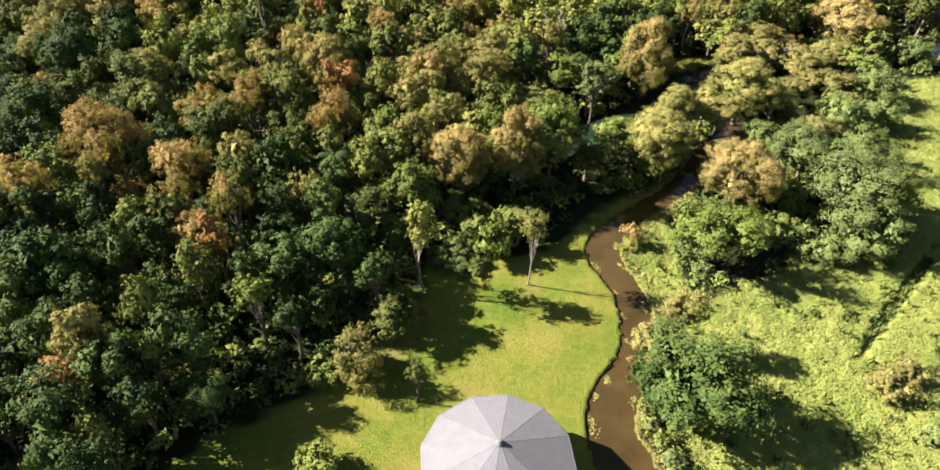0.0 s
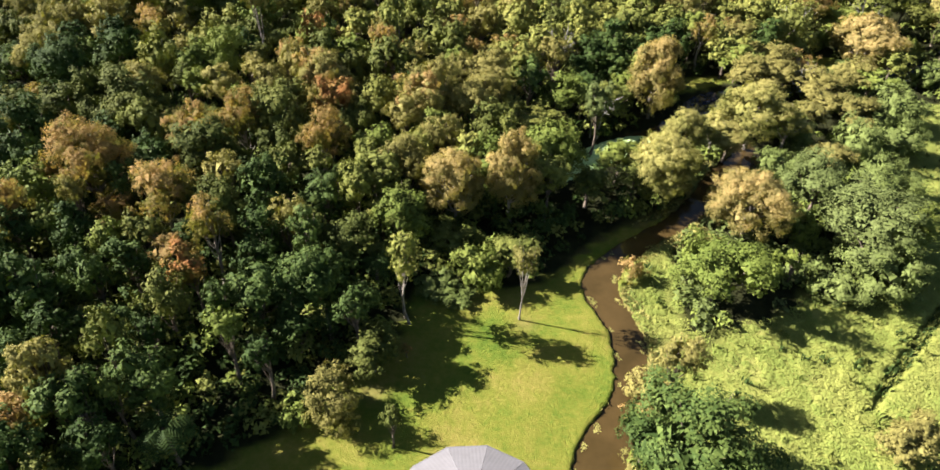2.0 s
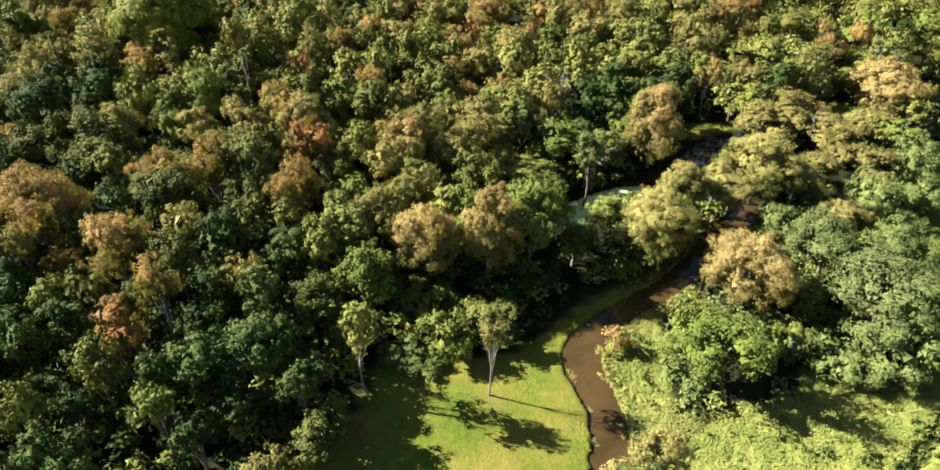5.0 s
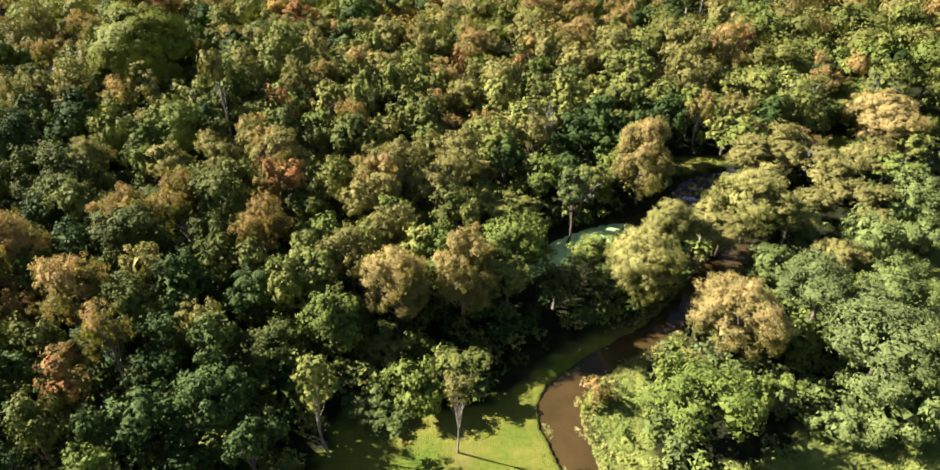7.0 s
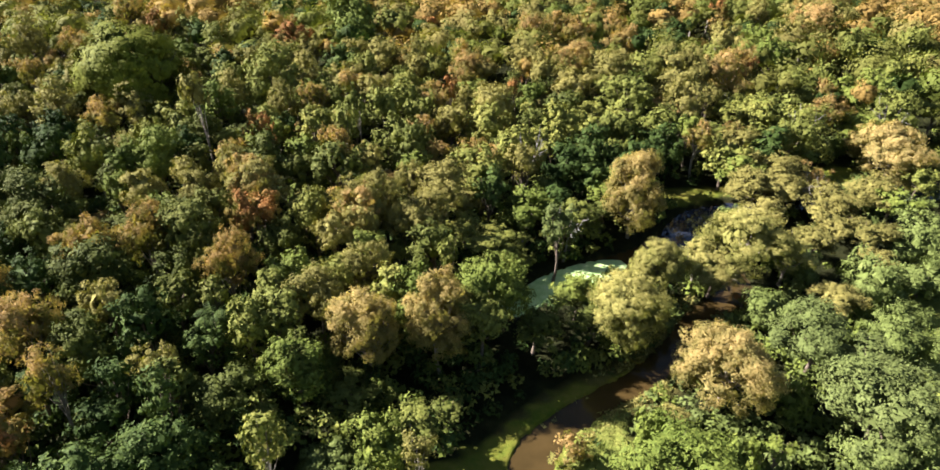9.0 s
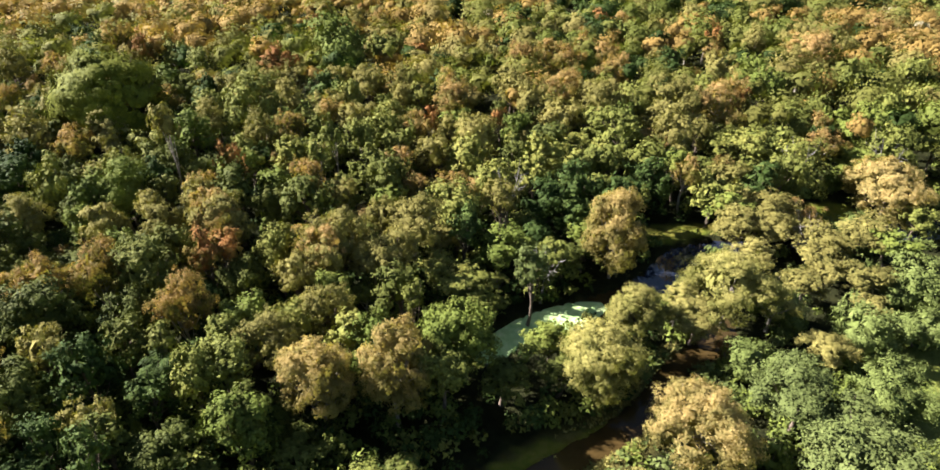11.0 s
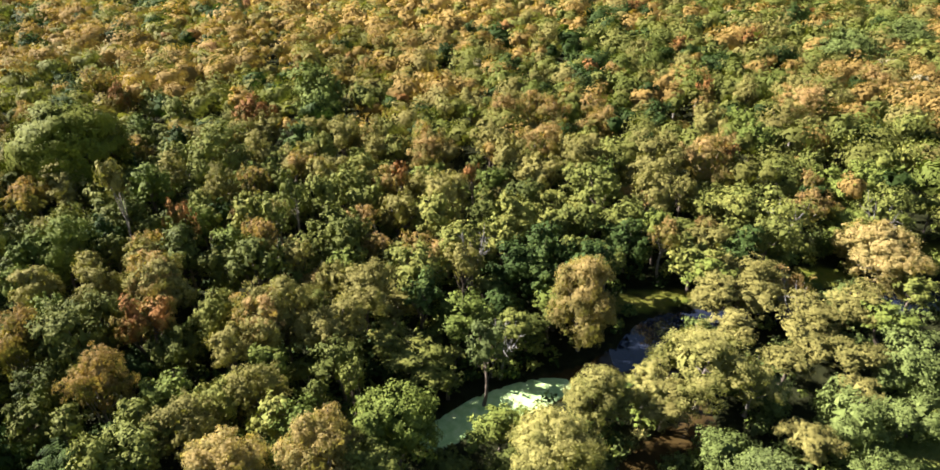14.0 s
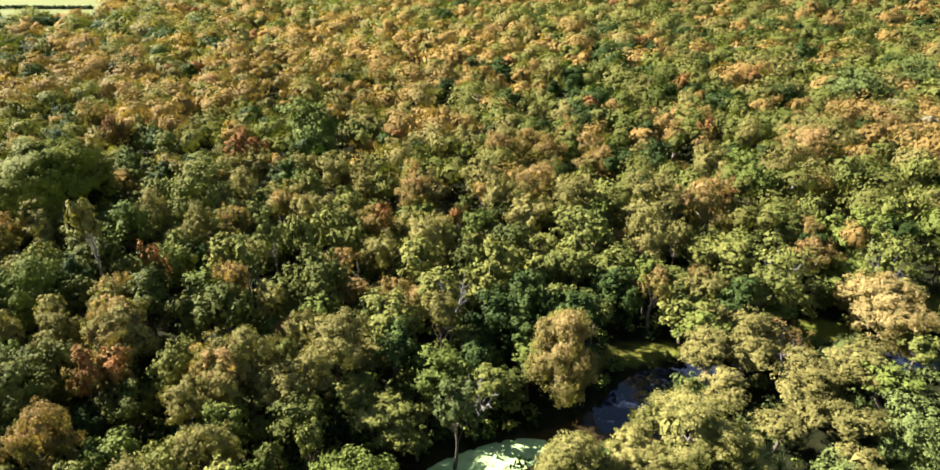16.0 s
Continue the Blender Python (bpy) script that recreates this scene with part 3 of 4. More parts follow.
tree("mid", -18.8, 95.4, 11.5, 3.4)
tree("dome", -59.9, 117.0, 15.6, 8.2)
tree("whitetop", -38.5, 100.3, 16.7, 1.6)
tree("olive", 27.6, 139.0, 11.7, 5.6)
tree("tan", 35.6, 142.6, 11.9, 5.2)
tree("rust", 38.9, 144.7, 11.0, 2.0)
tree("tan", -8.6, 134.6, 12.1, 4.2)
tree("rust", -9.0, 119.2, 12.0, 1.3)
tree("rust", 0.2, 124.3, 10.9, 1.2)
tree("rust", -30.3, 99.8, 12.9, 1.8)
tree("slim", -19.9, 102.9, 12.2, 1.6)
tree("slim", -20.4, 109.4, 12.8, 1.7)
tree("olive", -11.3, 87.0, 12.5, 4.0)
tree("olive", -4.9, 93.6, 11.0, 3.5)
tree("rust", -24.0, 81.9, 10.4, 1.9)
tree("tan", -22.2, 74.5, 11.0, 2.6)
tree("olive", -25.8, 88.4, 11.6, 3.4)
tree("lime", 82.8, 234.7, 13.5, 9.0)
tree("lime", 106.0, 260.0, 13.0, 7.5)
tree("bright", -37.0, 155.9, 14.3, 7.1)
tree("rust", -43.3, 142.3, 11.9, 3.9)
tree("dark", 12.6, 108.2, 9.6, 3.2)
tree("slim", 9.3, 91.6, 5.6, 2.0)
tree("slim", 5.2, 91.2, 3.5, 1.6)
tree("tan", 8.3, 143.8, 11.3, 4.4)
tree("olive", 15.8, 136.7, 11.1, 4.1)
tree("olive", -2.0, 118.3, 12.0, 4.0)
tree("broad", -38.3, 120.5, 13.1, 4.8)
tree("bush", 1.2, 80.8, 5.0, 2.4)
tree("slim", 73.7, 166.8, 11.9, 2.4)
tree("tan", 56.7, 175.3, 12.9, 6.6)

# dark leaf tint here also paints the shade of this grove
tree("dark", 13.0, 104.4, 7.6, 3.2)
tree("dark", 18.6, 107.0, 9.6, 3.2)
tree("mid", 12.2, 96.8, 4.8, 2.6)
tree("dark", 8.4, 98.6, 6.6, 3.0)
tree("plume", 16.4, 77.6, 8.8, 3.7)
tree("plume", 20.0, 84.6, 8.0, 3.0)
tree("bright", 11.6, 80.4, 6.0, 2.8)
tree("willow", 30.0, 91.4, 8.8, 5.0)
tree("willow", 24.8, 88.4, 6.2, 2.8)
tree("olive", 26.3, 87.7, 5.8, 3.0)
tree("willow", 34.7, 91.5, 6.3, 3.1)
tree("puff", 24.8, 71.4, 8.8, 4.2)
tree("grey", 33.3, 76.2, 7.8, 4.0)
tree("grey", 37.0, 74.4, 6.4, 3.3)
tree("limebush", 36.8, 90.8, 3.1, 1.7)
tree("limebush", 43.0, 89.7, 5.2, 3.5)
tree("olive", 46.3, 99.7, 4.8, 3.0)
tree("limebush", 50.9, 99.4, 4.0, 2.7)
tree("limebush", 49.6, 92.0, 4.7, 3.3)
tree("limebush", 43.1, 81.0, 5.3, 4.1)
tree("limebush", 49.5, 112.6, 3.6, 3.6)
tree("olive", 43.9, 107.3, 5.4, 3.7)
tree("olive", 36.9, 111.4, 6.5, 4.1)
tree("bright", 32.9, 111.9, 5.9, 3.3)
tree("twig", 41.9, 112.8, 5.0, 3.4)
tree("puff", 55.2, 121.5, 9.2, 5.4)
tree("dark", 22.9, 116.4, 8.7, 3.6)
tree("broad", 44.3, 125.4, 9.0, 4.5)
tree("bright", 37.4, 119.2, 4.9, 2.5)
tree("bright", 42.5, 120.5, 5.0, 2.6)
tree("bright", 44.0, 126.5, 4.5, 2.5)
tree("olive", 33.5, 107.6, 5.7, 3.3)
tree("olive", 37.5, 107.7, 5.3, 3.0)
tree("broad", 30.9, 113.3, 7.8, 3.1)
tree("olive", 33.3, 117.6, 8.1, 2.8)
tree("olive", 49.0, 110.0, 6.0, 4.0)
tree("bright", 51.9, 107.3, 5.4, 3.2)
tree("broad", 57.5, 115.1, 5.5, 2.6)
tree("willow", 59.8, 128.1, 5.9, 2.5)
tree("limebush", 52.6, 100.2, 5.2, 3.8)
tree("olive", 42.2, 102.2, 5.0, 3.2)
tree("rust", 29.8, 86.4, 1.6, 1.4)
tree("mid", 8.0, 75.2, 5.4, 2.4)
tree("mid", 13.2, 77.4, 5.0, 2.2)
tree("limebush", 37.2, 93.6, 3.0, 2.3)
tree("olive", 39.2, 97.4, 4.4, 2.4)
tree("bush", 34.6, 95.6, 2.6, 2.0)
tree("mid", -8.3, 41.3, 4.8, 0.8)
tree("slim", -9.8, 55.1, 8.0, 1.35)
tree("rust", -8.8, 50.4, 1.5, 0.6)
tree("bush", -16.5, 42.5, 1.6, 1.3)
tree("limebush", -7.6, 58.6, 1.5, 1.9)
tree("limebush", -5.2, 57.8, 1.2, 1.7)
tree("limebush", -6.2, 59.6, 2.0, 1.8)
tree("palebush", 31.8, 45.2, 2.0, 2.1)
tree("palebush", 34.3, 46.9, 1.7, 1.8)
tree("limebush", 33.6, 40.6, 1.9, 1.5)
tree("bush", -15.0, 34.2, 2.4, 1.8)
tree("dark", -71.6, 91.6, 7.8, 2.4)
tree("olive", -66.9, 97.9, 9.4, 2.7)
tree("dark", -64.1, 87.6, 10.2, 2.1)
tree("dark", -57.3, 94.3, 10.5, 3.4)
tree("mid", -44.1, 103.5, 9.1, 3.2)
tree("bright", -42.6, 86.9, 8.6, 1.9)
tree("olive", -35.9, 90.2, 10.2, 1.7)
tree("olive", -32.0, 93.6, 10.5, 2.4)
tree("mid", -56.5, 80.1, 9.2, 3.4)
tree("dark", -59.0, 76.2, 8.7, 2.6)
tree("dark", -48.2, 75.5, 7.9, 2.3)
tree("mid", -46.2, 77.9, 10.0, 2.7)
tree("olive", -58.2, 72.0, 9.7, 1.8)
tree("mid", -32.1, 82.9, 9.3, 2.2)
tree("mid", -29.2, 83.3, 10.4, 2.9)
tree("dark", -55.1, 66.6, 9.3, 2.1)
tree("dark", -51.1, 66.2, 10.0, 2.0)
tree("dark", -40.9, 65.1, 9.1, 1.8)
tree("dark", -41.3, 71.5, 8.2, 2.0)
tree("olive", -30.7, 67.0, 9.6, 2.1)
tree("tan", -28.3, 57.2, 10.5, 1.9)
tree("olive", -43.4, 60.9, 10.0, 1.2)
tree("dark", -41.4, 56.5, 8.7, 1.9)
tree("bright", -37.6, 56.3, 8.4, 1.8)
tree("mid", -34.5, 57.0, 9.1, 1.9)
tree("dark", -47.0, 56.4, 8.4, 2.0)
tree("dark", -45.8, 51.7, 8.6, 1.7)
tree("dark", -38.2, 51.6, 8.6, 1.8)
tree("dark", -34.6, 53.7, 7.9, 1.9)
tree("mid", -25.4, 70.0, 9.0, 2.0)
tree("olive", -22.2, 60.8, 9.3, 1.9)
tree("dark", -19.0, 57.3, 9.9, 1.6)
tree("dark", -29.7, 51.9, 7.8, 1.1)
tree("mid", -21.7, 70.0, 9.0, 1.7)
tree("tan", -19.2, 98.1, 10.8, 1.8)
tree("olive", -14.5, 82.2, 9.5, 2.1)
tree("broad", -14.3, 107.6, 9.4, 2.8)
tree("olive", -8.7, 94.8, 10.0, 2.1)
tree("broad", -1.2, 100.4, 10.0, 3.3)
tree("broad", 2.4, 107.0, 9.4, 2.8)
tree("broad", 7.2, 110.1, 10.2, 2.9)
tree("bright", -16.4, 75.3, 8.4, 2.4)
tree("broad", -12.1, 75.4, 8.8, 2.0)
tree("broad", -14.6, 68.9, 9.4, 2.5)
tree("broad", -16.8, 67.0, 9.6, 2.0)
tree("broad", -3.9, 78.2, 8.4, 1.1)
tree("broad", -6.1, 74.2, 9.2, 1.7)
tree("broad", 3.1, 71.8, 9.0, 2.4)
tree("mid", -11.4, 64.5, 8.6, 2.1)
tree("dark", -19.9, 65.5, 7.7, 2.1)
tree("mid", -20.1, 59.7, 9.0, 1.7)
tree("dark", -44.0, 48.9, 8.9, 1.6)
tree("dark", -36.3, 50.6, 9.3, 1.8)
tree("dark", -36.3, 44.6, 8.8, 1.5)
tree("dark", -28.6, 45.5, 7.7, 1.3)
tree("dark", -24.1, 48.9, 9.1, 1.3)
tree("bright", -22.4, 45.9, 8.6, 1.5)
tree("dark", -19.5, 52.1, 8.2, 1.9)
tree("dark", -13.2, 50.1, 7.8, 1.5)
tree("dark", -19.1, 44.5, 7.7, 1.4)
tree("bright", -28.4, 39.5, 8.3, 1.1)
tree("mid", -29.4, 32.4, 7.9, 1.2)
tree("dark", -28.3, 30.0, 8.1, 1.8)
tree("olive", -89.8, 130.8, 11.0, 3.3)
tree("olive", -88.2, 124.4, 10.3, 2.7)
tree("tan", -80.4, 133.0, 10.6, 4.0)
tree("tan", -76.5, 115.6, 10.9, 2.0)
tree("dark", -74.0, 119.0, 9.0, 2.8)
tree("olive", -72.0, 104.2, 9.5, 2.5)
tree("olive", -69.0, 104.3, 10.2, 2.2)
tree("tan", -56.4, 103.1, 10.2, 2.4)
tree("dark", -59.5, 98.4, 10.5, 2.8)
tree("dark", -64.8, 96.0, 9.9, 2.5)
tree("broad", -47.5, 108.7, 8.9, 3.0)
tree("broad", -46.9, 99.6, 10.1, 2.7)
tree("mid", -40.2, 103.1, 10.0, 1.9)
tree("olive", -46.5, 130.0, 10.7, 3.4)
tree("olive", -43.7, 117.2, 9.3, 2.7)
tree("olive", -33.4, 113.7, 9.8, 2.6)
tree("bright", -45.0, 92.1, 9.6, 2.5)
tree("tan", -33.0, 96.4, 9.6, 1.9)
tree("tan", -28.0, 90.5, 11.2, 2.4)
tree("mid", -55.3, 83.3, 10.2, 2.2)
tree("olive", -50.0, 86.5, 9.5, 2.8)
tree("olive", -38.7, 85.8, 10.2, 2.4)
tree("olive", -33.0, 87.8, 9.8, 2.6)
tree("olive", -35.8, 128.0, 9.4, 2.9)
tree("olive", -31.2, 140.8, 9.8, 2.7)
tree("tan", -27.0, 123.6, 9.7, 1.8)
tree("tan", -29.2, 115.4, 10.6, 2.2)
tree("olive", -24.8, 138.0, 10.4, 3.1)
tree("olive", -19.2, 137.6, 10.2, 2.6)
tree("broad", -18.1, 128.2, 8.7, 2.1)
tree("slim", -17.1, 112.1, 12.6, 2.1)
tree("olive", -22.5, 108.8, 9.3, 1.6)
tree("tan", -20.7, 100.7, 10.8, 2.0)
tree("broad", -26.3, 108.0, 10.1, 2.5)
tree("olive", -8.4, 138.7, 9.9, 3.0)
tree("dark", -12.8, 145.6, 8.8, 2.8)
tree("olive", -7.6, 113.4, 10.0, 2.9)
tree("broad", -2.1, 112.7, 10.4, 2.9)
tree("mid", 3.8, 115.1, 9.9, 2.9)
tree("olive", 4.5, 136.1, 10.8, 2.9)
tree("olive", 10.2, 131.4, 9.8, 3.2)
tree("mid", 8.0, 123.6, 9.8, 3.1)
tree("olive", -0.3, 144.1, 10.7, 3.1)
tree("tan", 1.1, 157.8, 11.6, 3.9)
tree("tan", 9.4, 157.2, 11.0, 3.8)
tree("olive", 3.8, 101.8, 10.0, 2.2)
tree("broad", 7.8, 114.9, 10.5, 3.1)
tree("mid", -10.9, 103.7, 10.6, 3.0)
tree("dark", 0.6, 96.6, 8.5, 2.5)
tree("bright", 7.6, 95.4, 6.0, 2.1)
tree("broad", 10.8, 94.0, 7.0, 2.4)
tree("grey", 9.2, 87.3, 9.7, 1.9)
tree("broad", 5.5, 87.3, 3.3, 1.6)
tree("broad", -1.5, 80.5, 9.1, 1.2)
tree("broad", 18.3, 125.6, 10.6, 3.2)
tree("olive", 26.7, 126.5, 10.9, 3.4)
tree("tan", 27.5, 115.2, 9.7, 2.1)
tree("bright", 44.6, 154.1, 10.3, 3.2)
tree("broad", 45.8, 137.6, 9.4, 3.8)
tree("mid", 40.5, 118.2, 10.4, 3.1)
tree("broad", 52.2, 146.9, 9.4, 3.0)
tree("bright", 56.5, 137.8, 10.5, 3.8)
tree("bright", 52.8, 138.5, 9.9, 2.9)
tree("broad", 58.8, 131.4, 9.8, 3.6)
tree("slim", 67.2, 149.2, 11.4, 2.2)
tree("bright", 64.3, 143.9, 9.0, 2.9)
tree("broad", 17.0, 117.6, 9.6, 3.0)
tree("dark", 27.9, 162.9, 9.9, 4.4)
tree("olive", 38.5, 164.7, 10.1, 3.4)
tree("tan", 17.7, 157.7, 10.9, 4.2)
tree("dark", 37.3, 116.5, 8.7, 2.5)
tree("dark", -98.0, 159.0, 8.6, 3.2)
tree("tan", -85.0, 153.2, 11.5, 3.2)
tree("tan", -86.3, 166.5, 10.8, 3.5)
tree("rust", -73.5, 146.1, 10.9, 2.6)
tree("broad", -69.1, 148.8, 10.1, 2.8)
tree("olive", -59.4, 150.1, 10.4, 2.6)
tree("rust", -44.9, 147.2, 10.2, 2.9)
tree("broad", -59.4, 142.5, 9.8, 3.1)
tree("dark", -48.1, 134.6, 9.7, 3.5)
tree("slim", -44.9, 121.7, 11.2, 2.4)
tree("olive", -42.6, 135.3, 10.0, 2.5)
tree("olive", -39.0, 138.7, 9.9, 2.9)
tree("dark", -32.9, 137.4, 9.7, 3.3)
tree("olive", -33.4, 120.3, 9.5, 2.3)
tree("broad", -29.5, 120.1, 8.8, 2.3)
tree("broad", -26.3, 133.0, 9.7, 2.7)
tree("olive", -25.8, 141.6, 9.7, 3.1)
tree("broad", -29.9, 162.7, 9.5, 3.4)
tree("rust", -21.4, 160.4, 9.3, 1.6)
tree("rust", -17.7, 175.3, 10.0, 2.1)
tree("tan", -28.3, 194.1, 10.3, 3.5)
tree("dark", -23.9, 205.8, 9.7, 4.0)
tree("dark", -19.4, 229.5, 10.4, 5.1)
tree("dark", -5.4, 200.0, 9.4, 4.4)
tree("olive", 1.2, 231.6, 11.4, 4.1)
tree("olive", 4.1, 183.3, 10.7, 2.9)
tree("dark", 10.3, 206.9, 9.5, 5.0)
tree("tan", -40.1, 205.4, 11.8, 4.1)
tree("tan", -36.2, 182.4, 10.5, 3.6)
tree("olive", -40.3, 174.7, 10.3, 3.5)
tree("rust", -50.8, 178.6, 9.7, 2.5)
tree("olive", -7.7, 164.1, 10.0, 3.3)
tree("olive", 0.2, 167.1, 10.3, 3.6)
tree("tan", 4.5, 161.8, 11.3, 3.2)
tree("tan", 11.7, 171.0, 11.2, 3.6)
tree("tan", 15.7, 164.6, 10.9, 2.8)
tree("dark", 19.3, 164.5, 9.2, 2.8)
tree("broad", 14.9, 232.6, 11.5, 5.0)
tree("olive", 6.8, 305.2, 11.2, 5.0)
tree("tan", -28.1, 290.7, 11.5, 6.1)
tree("willow", -11.2, 139.6, 11.0, 1.8)
tree("broad", -15.1, 135.9, 9.0, 2.4)
tree("olive", 0.8, 140.5, 10.1, 3.0)
tree("olive", 6.8, 133.9, 9.2, 2.6)
tree("olive", 13.4, 141.8, 9.9, 3.1)
tree("broad", 20.2, 139.5, 10.4, 3.0)
tree("broad", 15.8, 149.0, 9.0, 2.9)
tree("olive", 59.3, 192.7, 10.2, 4.6)
tree("olive", 52.2, 169.4, 9.9, 3.2)
tree("olive", 66.0, 186.4, 10.6, 3.7)
tree("slim", 60.7, 160.2, 11.9, 2.7)
tree("tan", 79.3, 200.6, 12.0, 4.0)
tree("tan", 81.0, 191.5, 11.6, 3.7)
tree("slim", 71.9, 163.4, 12.3, 2.5)
tree("slim", 62.7, 146.3, 11.8, 2.2)
tree("bright", 44.5, 166.2, 10.1, 3.4)
tree("bright", 46.2, 157.0, 9.9, 3.3)
tree("tan", 38.3, 172.7, 9.7, 2.2)
tree("rust", 39.6, 185.5, 10.0, 2.6)
tree("olive", 47.8, 183.1, 10.3, 2.8)
tree("olive", 37.7, 207.7, 11.0, 3.8)
tree("olive", 26.3, 217.3, 11.2, 4.0)
tree("broad", 33.2, 236.7, 10.2, 4.1)
tree("rust", 37.4, 228.4, 10.5, 3.3)
tree("olive", 45.1, 310.5, 10.8, 6.2)
tree("olive", 34.2, 315.4, 11.5, 6.5)
tree("rust", 26.8, 285.5, 11.1, 3.8)
tree("olive", 60.4, 350.0, 10.6, 6.5)
tree("olive", 84.2, 408.2, 12.1, 6.5)
tree("tan", 110.0, 367.4, 11.6, 6.5)
tree("bright", 97.5, 324.2, 9.8, 6.5)
tree("broad", 121.1, 362.7, 11.5, 6.5)
tree("olive", 67.5, 257.5, 11.5, 4.7)
tree("rust", 58.1, 241.9, 11.4, 4.1)
tree("broad", 46.8, 226.5, 10.7, 4.1)
tree("olive", 67.3, 232.0, 10.3, 4.2)
tree("tan", 19.2, 194.4, 10.4, 3.1)
tree("willow", 19.6, 345.6, 12.6, 5.6)
tree("willow", 2.9, 325.5, 13.1, 4.9)


# ---- the rest of the near forest ----
def scatter(n, x0, x1, y0, y1, seed):
    r = np.random.RandomState(seed)
    return np.column_stack([r.uniform(x0, x1, n), r.uniform(y0, y1, n)])


def in_view(p):
    left = np.interp(p[:, 1], [20, 126, 350, 800], [-58, -122, -335, -650])
    right = np.interp(p[:, 1], [20, 38, 147, 650, 800], [40, 44, 100, 285, 330])
    return (p[:, 0] > left) & (p[:, 0] < right)


def warm(p):
    """How dry the forest is: 0 green to 1 tan."""
    x, y = p[:, 0], p[:, 1]
    w = np.interp(y, [55, 80, 95], [0.05, 0.14, 0.28]) + 0.1 * np.clip((y - 85) / 15, 0, 1) * np.clip((15 - x) / 20, 0, 1)
    for cx, cy, rx, ry, k in ((-95, 182, 62, 34, 0.6), (-28, 196, 26, 22, 0.4), (-60, 250, 70, 40, 0.45), (-10, 290, 45, 25, 0.3), (78, 205, 26, 22, 0.4),
                              (-37, 157, 18, 9, -0.5), (5, 196, 22, 26, -0.6), (-103, 164, 12, 6, -0.5), (-116, 200, 10, 6, -0.5), (30, 240, 30, 20, -0.35)):
        w = w + k * np.exp(-((x - cx) / rx) ** 2 - ((y - cy) / ry) ** 2)
    return np.clip(w + 0.16 * wave(p, 45, 21) + 0.1 * wave(p, 17, 22), 0.03, 0.85)


cand = scatter(9000, -125, 95, 18, 138, 11)
cand = cand[in_view(cand)]
ok = (edge_distance(cand, LAWN) < -1.8) & (edge_distance(cand, MEADOW) < -1.0)
ok &= (bank_distance(cand, CANAL_LINE) > 1.6) & (bank_distance(cand, POND_LINE) > 1.5)
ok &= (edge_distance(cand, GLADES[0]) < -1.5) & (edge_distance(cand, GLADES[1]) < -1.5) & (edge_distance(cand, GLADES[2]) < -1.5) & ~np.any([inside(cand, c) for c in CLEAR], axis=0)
cand = cand[ok]
dry = warm(cand)
r_ = random.Random(5)
made = 0
for (x, y), w in zip(cand, dry):
    right_side = x > np.interp(y, [40, 74, 100, 120, 125], [8, 18, 28, 40, 200])
    R = r_.choice([1.5, 1.9, 2.3, 2.6, 3.0, 3.5]) * (1.0 if not right_side else 0.85)
    if any((x - a) ** 2 + (y - b) ** 2 < ((0.84 if right_side and y > 58 else 0.64) * (R + c)) ** 2 for a, b, c in PLACED):
        continue
    u = r_.random()
    if right_side:
        kind = "bush" if u < 0.45 else "willow" if u < 0.55 else "grey" if u < 0.7 else "bright" if u < 0.9 else "olive"
        h = R * 1.8 + r_.uniform(0.5, 2.0)
        if y > 80:
            if u > 0.62:
                continue
            kind, h = ("limebush" if u < 0.4 else "olive"), 1.5 * R + r_.uniform(0.2, 0.8)
    elif R < 1.8 and u < 0.5:
        kind, h = ("bush", R * 2.2) if u < 0.42 else ("palm", 5.0)
    else:
        # nearer trees get darker leaf copies, so their shade is in the colour
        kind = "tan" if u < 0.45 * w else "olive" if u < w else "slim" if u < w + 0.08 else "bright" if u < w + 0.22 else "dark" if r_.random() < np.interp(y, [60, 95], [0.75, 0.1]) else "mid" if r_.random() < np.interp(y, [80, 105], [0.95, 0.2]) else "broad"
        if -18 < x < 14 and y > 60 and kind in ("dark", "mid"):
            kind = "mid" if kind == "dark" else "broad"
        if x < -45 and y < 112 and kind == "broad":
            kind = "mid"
        h = 4.9 + 1.2 * R + r_.uniform(-2.6, 2.4)
        away = -edge_distance(np.array([[x, y]]), LAWN)[0]
        if away < 6.0 and y < 48:
            continue
        h = min(h, max(2.8, 2.8 + 0.5 * away))
        if -16 < x < 6 and 83 < y < 94:
            h = min(h, max(2.5, 0.55 * (9 - x)))
        if -24 < x < -7 and 57 < y < 61:
            h = min(h, max(1.6, 0.62 * (-6 - x)))
        if 1 < x < 16 and 96 < y < 103:
            h = min(h, 5.5)
        if x > -8 and 56 < y < 69:
            h = min(h, max(2.2, 0.5 * (7.5 - x)))
    tree(kind, x, y, h, R)
    made += 1
    if made >= 620:
        break


